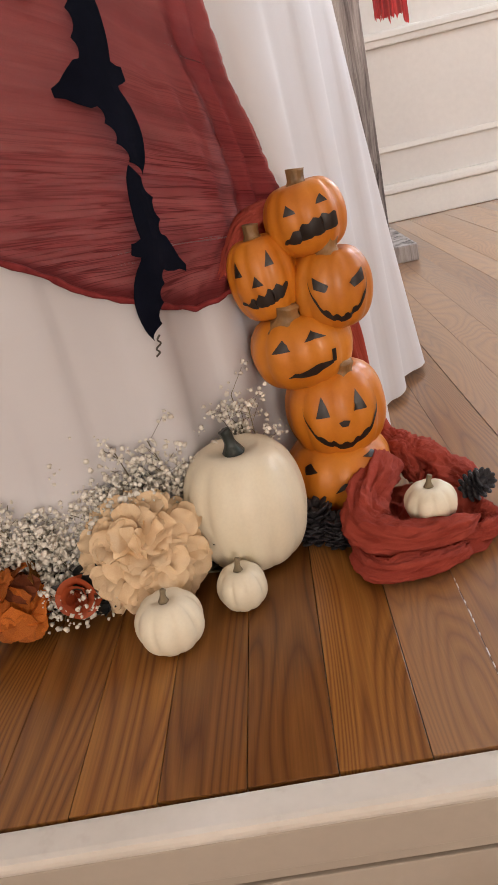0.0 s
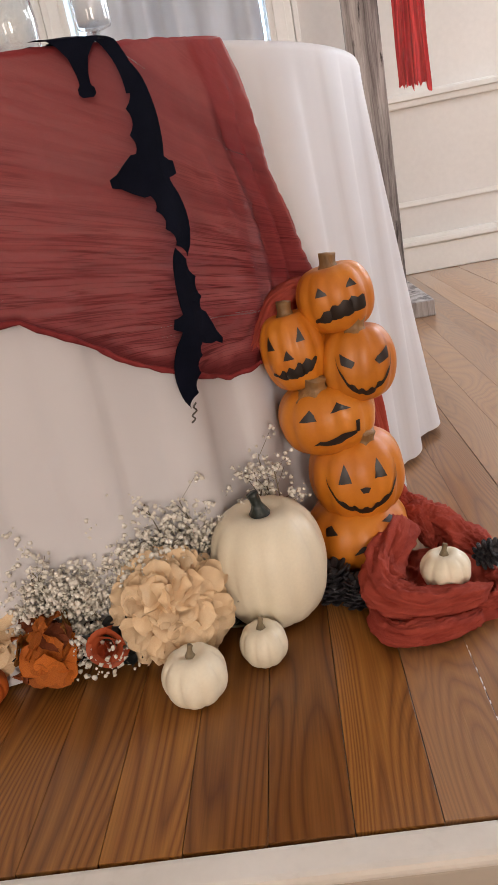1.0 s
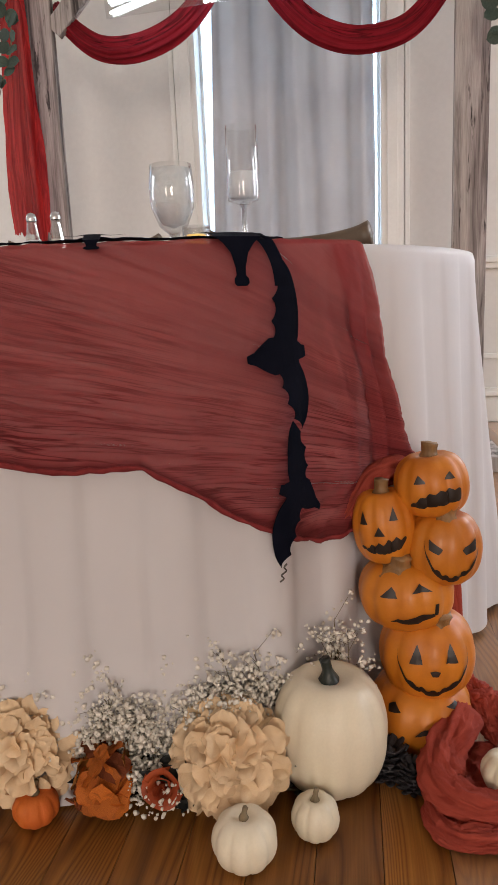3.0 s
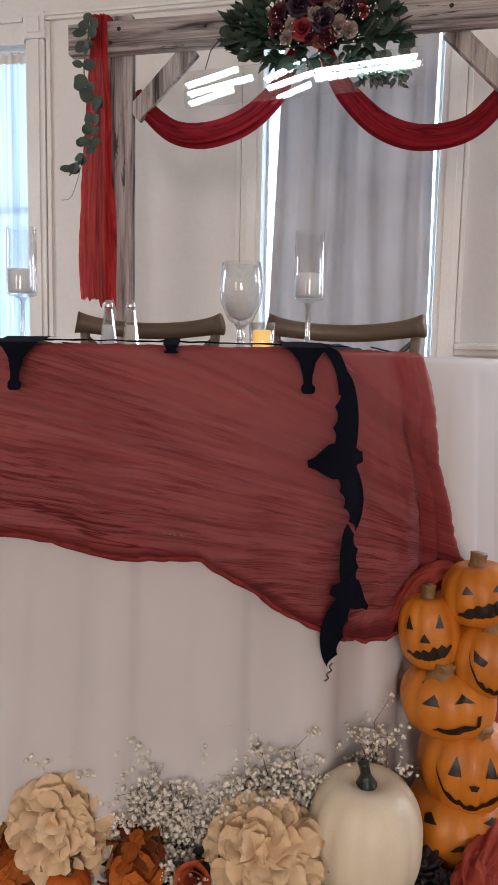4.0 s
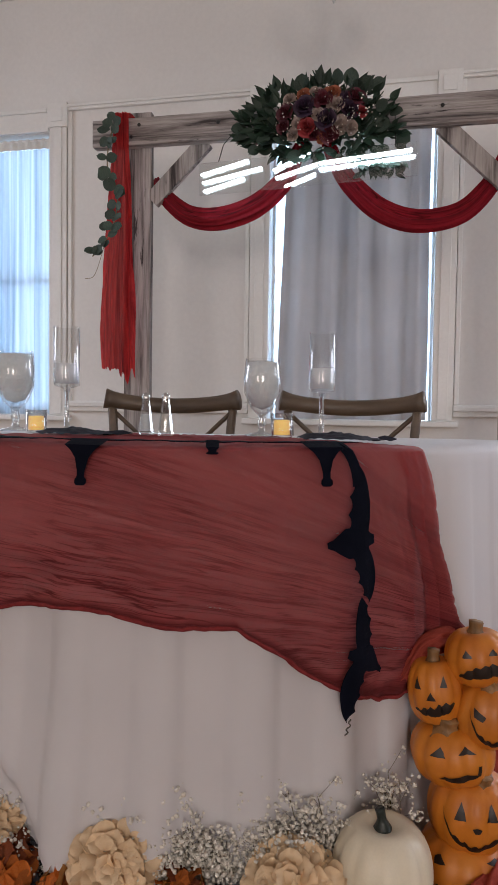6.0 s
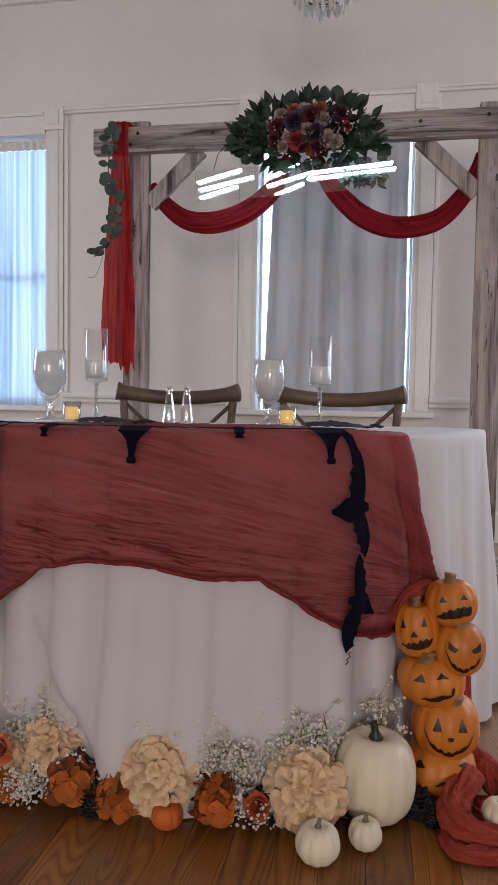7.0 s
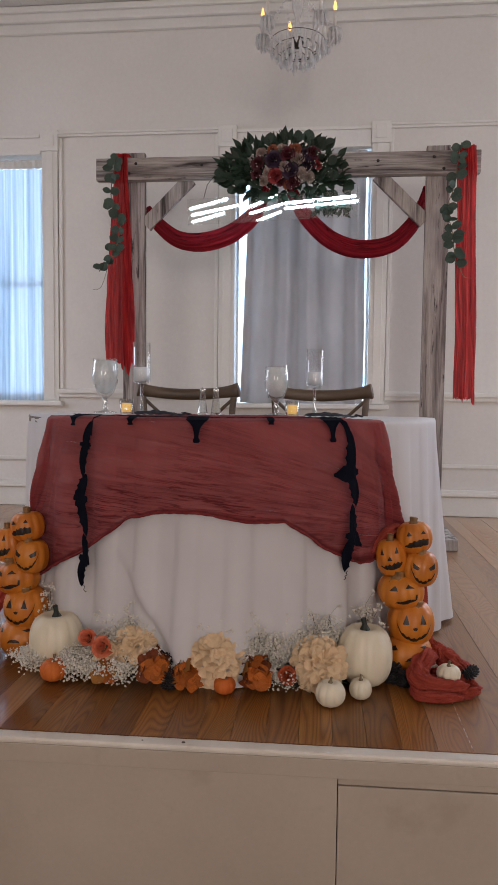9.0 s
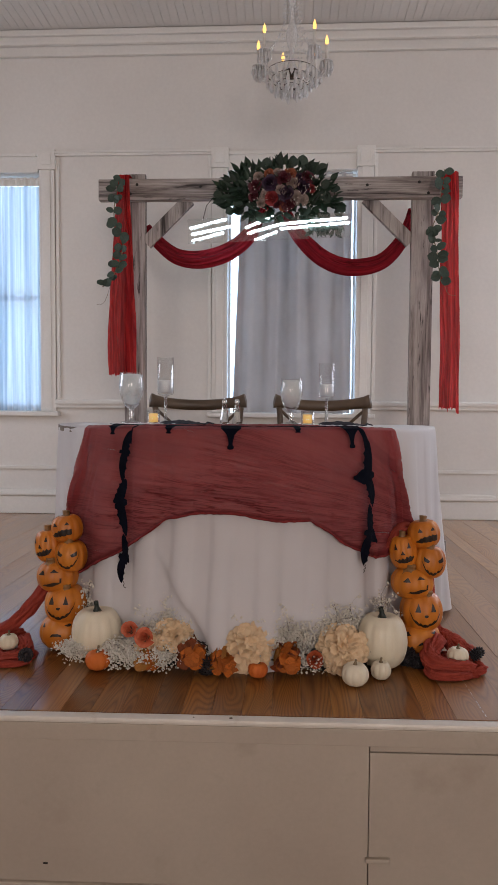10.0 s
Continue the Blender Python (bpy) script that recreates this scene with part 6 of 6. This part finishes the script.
def goblet(at):
    t = thing("water_goblet", "stemmed glass goblet filled with ice water", "glass", at, "water goblets")
    part("stem", lathe([(0, 0), (0.034, 0.0), (0.034, 0.003), (0.008, 0.008), (0.0065, 0.020), (0.010, 0.027), (0.0065, 0.034), (0.009, 0.0425)], 28), STEM_GLASS, t, "knopped glass stem and foot", smooth=True)
    part("glass", lathe([(0, 0.0428), (0.009, 0.043), (0.024, 0.056), (0.0365, 0.085), (0.0385, 0.112), (0.0350, 0.153), (0.0342, 0.1535)], 36), GLASS, t, smooth=True)
    part("iced_water", lathe([(0, 0.0525), (0.020, 0.060), (0.0342, 0.087), (0.0362, 0.112), (0.0340, 0.146), (0.02, 0.149), (0, 0.147)], 28), ICE, t, "cloudy ice water", smooth=True)
    return t


def tall_holder(at):
    t = thing("stemmed_candle_holder", "tall stemmed glass cylinder holding a short white candle", "candle holder", at, "tall candle glasses")
    part("stem", lathe([(0, 0), (0.030, 0.0), (0.030, 0.003), (0.006, 0.008), (0.0050, 0.03), (0.0050, 0.080), (0.008, 0.0875)], 24), STEM_GLASS, t, "solid glass stem and foot", smooth=True)
    part("glass", lathe([(0, 0.0878), (0.008, 0.0880), (0.0265, 0.094), (0.0275, 0.100), (0.0275, 0.212), (0.0267, 0.2125)], 36), GLASS, t, smooth=True)
    part("candle", lathe([(0, 0.098), (0.0245, 0.0985), (0.0250, 0.136), (0.023, 0.139), (0, 0.138)], 28), WAX, t, "white pillar candle", smooth=True)
    return t


def votive(at):
    t = thing("votive_candle", "small clear glass votive with a glowing amber candle", "candle", at, "votives")
    part("glass", lathe([(0, 0), (0.021, 0), (0.0225, 0.004), (0.0245, 0.052), (0.0228, 0.052), (0.0208, 0.006), (0, 0.005)], 28), GLASS, t, smooth=True)
    part("candle", lathe([(0, 0.0065), (0.0175, 0.0065), (0.0175, 0.036), (0.015, 0.038), (0, 0.0375)], 24), AMBER, t, "amber wax candle", smooth=True)
    return t


def shaker(at, label):
    t = thing("salt_shaker", label, "shaker", at, "shakers")
    body = lathe([(0, 0), (0.0175, 0), (0.018, 0.004), (0.0085, 0.074), (0.0085, 0.078), (0.007, 0.078), (0.0070, 0.074), (0.0150, 0.008), (0, 0.007)], 12)
    part("glass", body, GLASS, t)
    part("contents", lathe([(0, 0.008), (0.0138, 0.0085), (0.010, 0.045), (0, 0.046)], 12), WAX if "salt" in label else SLEEVE, t)
    part("cap", lathe([(0.009, 0.0785), (0.0095, 0.084), (0.007, 0.091), (0, 0.094)], 16), CHROME, t, "steel domed cap", smooth=True)
    return t


BIG, WIDE = Matrix.Diagonal((1.09, 1.09, 1.12, 1)), Matrix.Diagonal((1.06, 1.06, 1.085, 1))
one = goblet(pose(0.243, 1.53, TZ) @ BIG)
copy_thing(one, pose(-0.366, 1.53, TZ) @ BIG)
one = tall_holder(pose(0.375, 1.54, TZ) @ WIDE)
copy_thing(one, pose(-0.236, 1.54, TZ) @ WIDE)
one = votive(pose(0.302, 1.45, TZ))
copy_thing(one, pose(-0.266, 1.45, TZ))
shaker(pose(-0.003, 1.455, TZ), "clear glass salt shaker with a steel cap")
shaker(pose(0.043, 1.455, TZ), "clear glass pepper shaker with a steel cap")


def napkin(at):
    t = thing("napkin", "folded navy napkin with a dark fringe on the table", "napkin", at, "napkins")
    def f(u, v):
        return Vector(((u - 0.5) * 0.17, (v - 0.5) * 0.10, 0.004 + 0.020 * math.sin(math.pi * v) * (0.6 + 0.4 * wob(u * 4, v * 3)) * math.sin(math.pi * min(1, u + 0.1)) + 0.004 * wob(u * 12, v * 8)))
    part("fabric", sheet(30, 16, f), NAVY, t, smooth=True)
    own = bmesh.new()
    for k in range(16):
        y = -0.05 + 0.1 * k / 15
        tube([(0.08, y, 0.010), (0.105, y + 0.004 * RNG.uniform(-1, 1), 0.004)], 0.0012, 4, own)
    part("fringe", own, NAVY, t)
    return t


one = napkin(pose(-0.145, 1.42, TZ - 0.002, 0, 0, 4))
copy_thing(one, pose(0.430, 1.43, TZ - 0.002, 0, 0, -6))

# ---- chandelier ----
ch = thing("crystal_chandelier", "cut-crystal chandelier with lit candle bulbs on curved arms", "chandelier", pose(0.238, 3.10, 2.625))
part("hanging_rod", tube([(0, 0, 0.62), (0, 0, TOP - 2.625 - 0.006)], 0.006, 8), PEWTER, ch)
part("canopy", lathe([(0, 0.868), (0.06, 0.866), (0.05, 0.84), (0.015, 0.825), (0, 0.825)], 20), PEWTER, ch, smooth=True)
part("column", lathe([(0, 0.12), (0.022, 0.13), (0.035, 0.17), (0.018, 0.21), (0.012, 0.27), (0.030, 0.33), (0.036, 0.38), (0.016, 0.44), (0.012, 0.52), (0.026, 0.57), (0.014, 0.61), (0, 0.62)], 20), CRYSTAL, ch, smooth=True)
part("hub", lathe([(0, 0.115), (0.02, 0.12), (0.034, 0.14), (0.034, 0.165), (0.016, 0.185), (0, 0.186)], 20), PEWTER, ch, "dark pewter hub", smooth=True)
DROP = mesh_of("drop", lathe([(0, -1.0), (0.16, -0.72), (0.12, -0.25), (0.03, 0.0), (0, 0.0)], 6), CRYSTAL, False)
BEAD = mesh_of("bead", lathe([(0, -0.5), (0.45, 0.0), (0, 0.5)], 6), CRYSTAL, False)
rng = random.Random(4)
for k, turn in enumerate((220, 308, 2, 165, 45, 105)):
    a = radians(turn)
    d = Vector((math.cos(a), math.sin(a), 0))
    line = curve_through([d * 0.03 + Vector((0, 0, 0.155)), d * 0.10 + Vector((0, 0, 0.115)), d * 0.175 + Vector((0, 0, 0.13)), d * 0.205 + Vector((0, 0, 0.205))], 12)
    arm = part("arm", tube(line, 0.0055, 8), CRYSTAL, ch, smooth=True)
    tip = line[-1]
    part("drip_dish", lathe([(0, 0), (0.034, 0.008), (0.036, 0.012), (0.01, 0.006), (0, 0.006)], 18, centre=tip), CRYSTAL, arm, smooth=True)
    part("candle_sleeve", lathe([(0, 0.012), (0.0095, 0.012), (0.0095, 0.105), (0, 0.106)], 12, centre=tip), SLEEVE, arm, smooth=True)
    part("bulb", lathe([(0, 0.106), (0.008, 0.112), (0.011, 0.128), (0.006, 0.150), (0, 0.165)], 12, centre=tip), FLAME, arm, "lit flame-shaped bulb", smooth=True)
    for j in range(10):
        b = 2 * math.pi * j / 10
        shared("drop", DROP, arm, Matrix.LocRotScale(tip + Vector((0.033 * math.cos(b), 0.033 * math.sin(b), 0.006)), None, (0.062,) * 2 + (rng.uniform(0.045, 0.085),)))
    for j in range(15):
        s = (j + 0.5) / 15
        p = Vector((0, 0, 0.58)).lerp(tip + Vector((0, 0, 0.01)), s)
        p.z -= 0.075 * math.sin(math.pi * s)
        shared("bead", BEAD, arm, Matrix.LocRotScale(p, None, (0.017,) * 3))
        p = Vector(d * 0.05 + Vector((0, 0, 0.56))).lerp(d * 0.06 + Vector((0, 0, 0.20)), s)
        shared("bead", BEAD, arm, Matrix.LocRotScale(p, None, (0.013,) * 3))
for ring, (r, z, n) in enumerate(((0.150, 0.150, 20), (0.120, 0.115, 18), (0.085, 0.085, 14), (0.045, 0.075, 8))):
    part("drop_ring", tube([(r * math.cos(b), r * math.sin(b), z) for b in np.linspace(0, 2 * math.pi, 33)], 0.002, 5, caps=False), PEWTER, ch)
    for k in range(n):
        b = 2 * math.pi * k / n
        shared("drop", DROP, ch, Matrix.LocRotScale(Vector((r * math.cos(b), r * math.sin(b), z)), None, (0.068, 0.068, rng.uniform(0.055, 0.085))))

# ---- stage floor boards ----
fl_ob = thing("stage_floor", "dark varnished pine stage floor of narrow worn boards", "floor", kind="structure")
part("subfloor", box(X0, X1, EDGE + 0.09, WALL_Y, -0.06, -0.0205), CHAIR_WOOD, fl_ob)
W = 0.0815
LONG = WALL_Y - EDGE - 0.002
boards = [mesh_of("plank", box(-W / 2 + g, W / 2 - g, 0.0, LONG, -0.02, 0.0, g), m, False) for m, g in ((PLANK, 0.0004), (PLANK_SCUFFED_GLARE, 0.0004), (PLANK_WORN_GLARE, 0.0003))]
k0 = int((X0 - 0.600) / W)
for k in range(k0, int((X1 - 0.600) / W)):
    x = 0.600 + (k + 0.5) * W
    front = EDGE + 0.001 + 0.01746 * (x - 0.3)
    # paler boards to the sides carry both wear and painted-in glare
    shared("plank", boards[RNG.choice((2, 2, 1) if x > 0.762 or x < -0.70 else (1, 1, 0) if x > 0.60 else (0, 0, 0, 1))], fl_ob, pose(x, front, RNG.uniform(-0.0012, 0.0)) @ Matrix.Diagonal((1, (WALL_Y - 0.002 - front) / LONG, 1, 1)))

# old white paint caught in a joint
for k in range(15):
    y, d = EDGE + 0.03 + k * 0.021 + RNG.uniform(0, 0.012), RNG.uniform(0.003, 0.012)
    part("paint_fleck", box(0.7625, 0.7637, y, y + d, -0.002, 0.0004), NOSING, fl_ob, "fleck of old white paint")
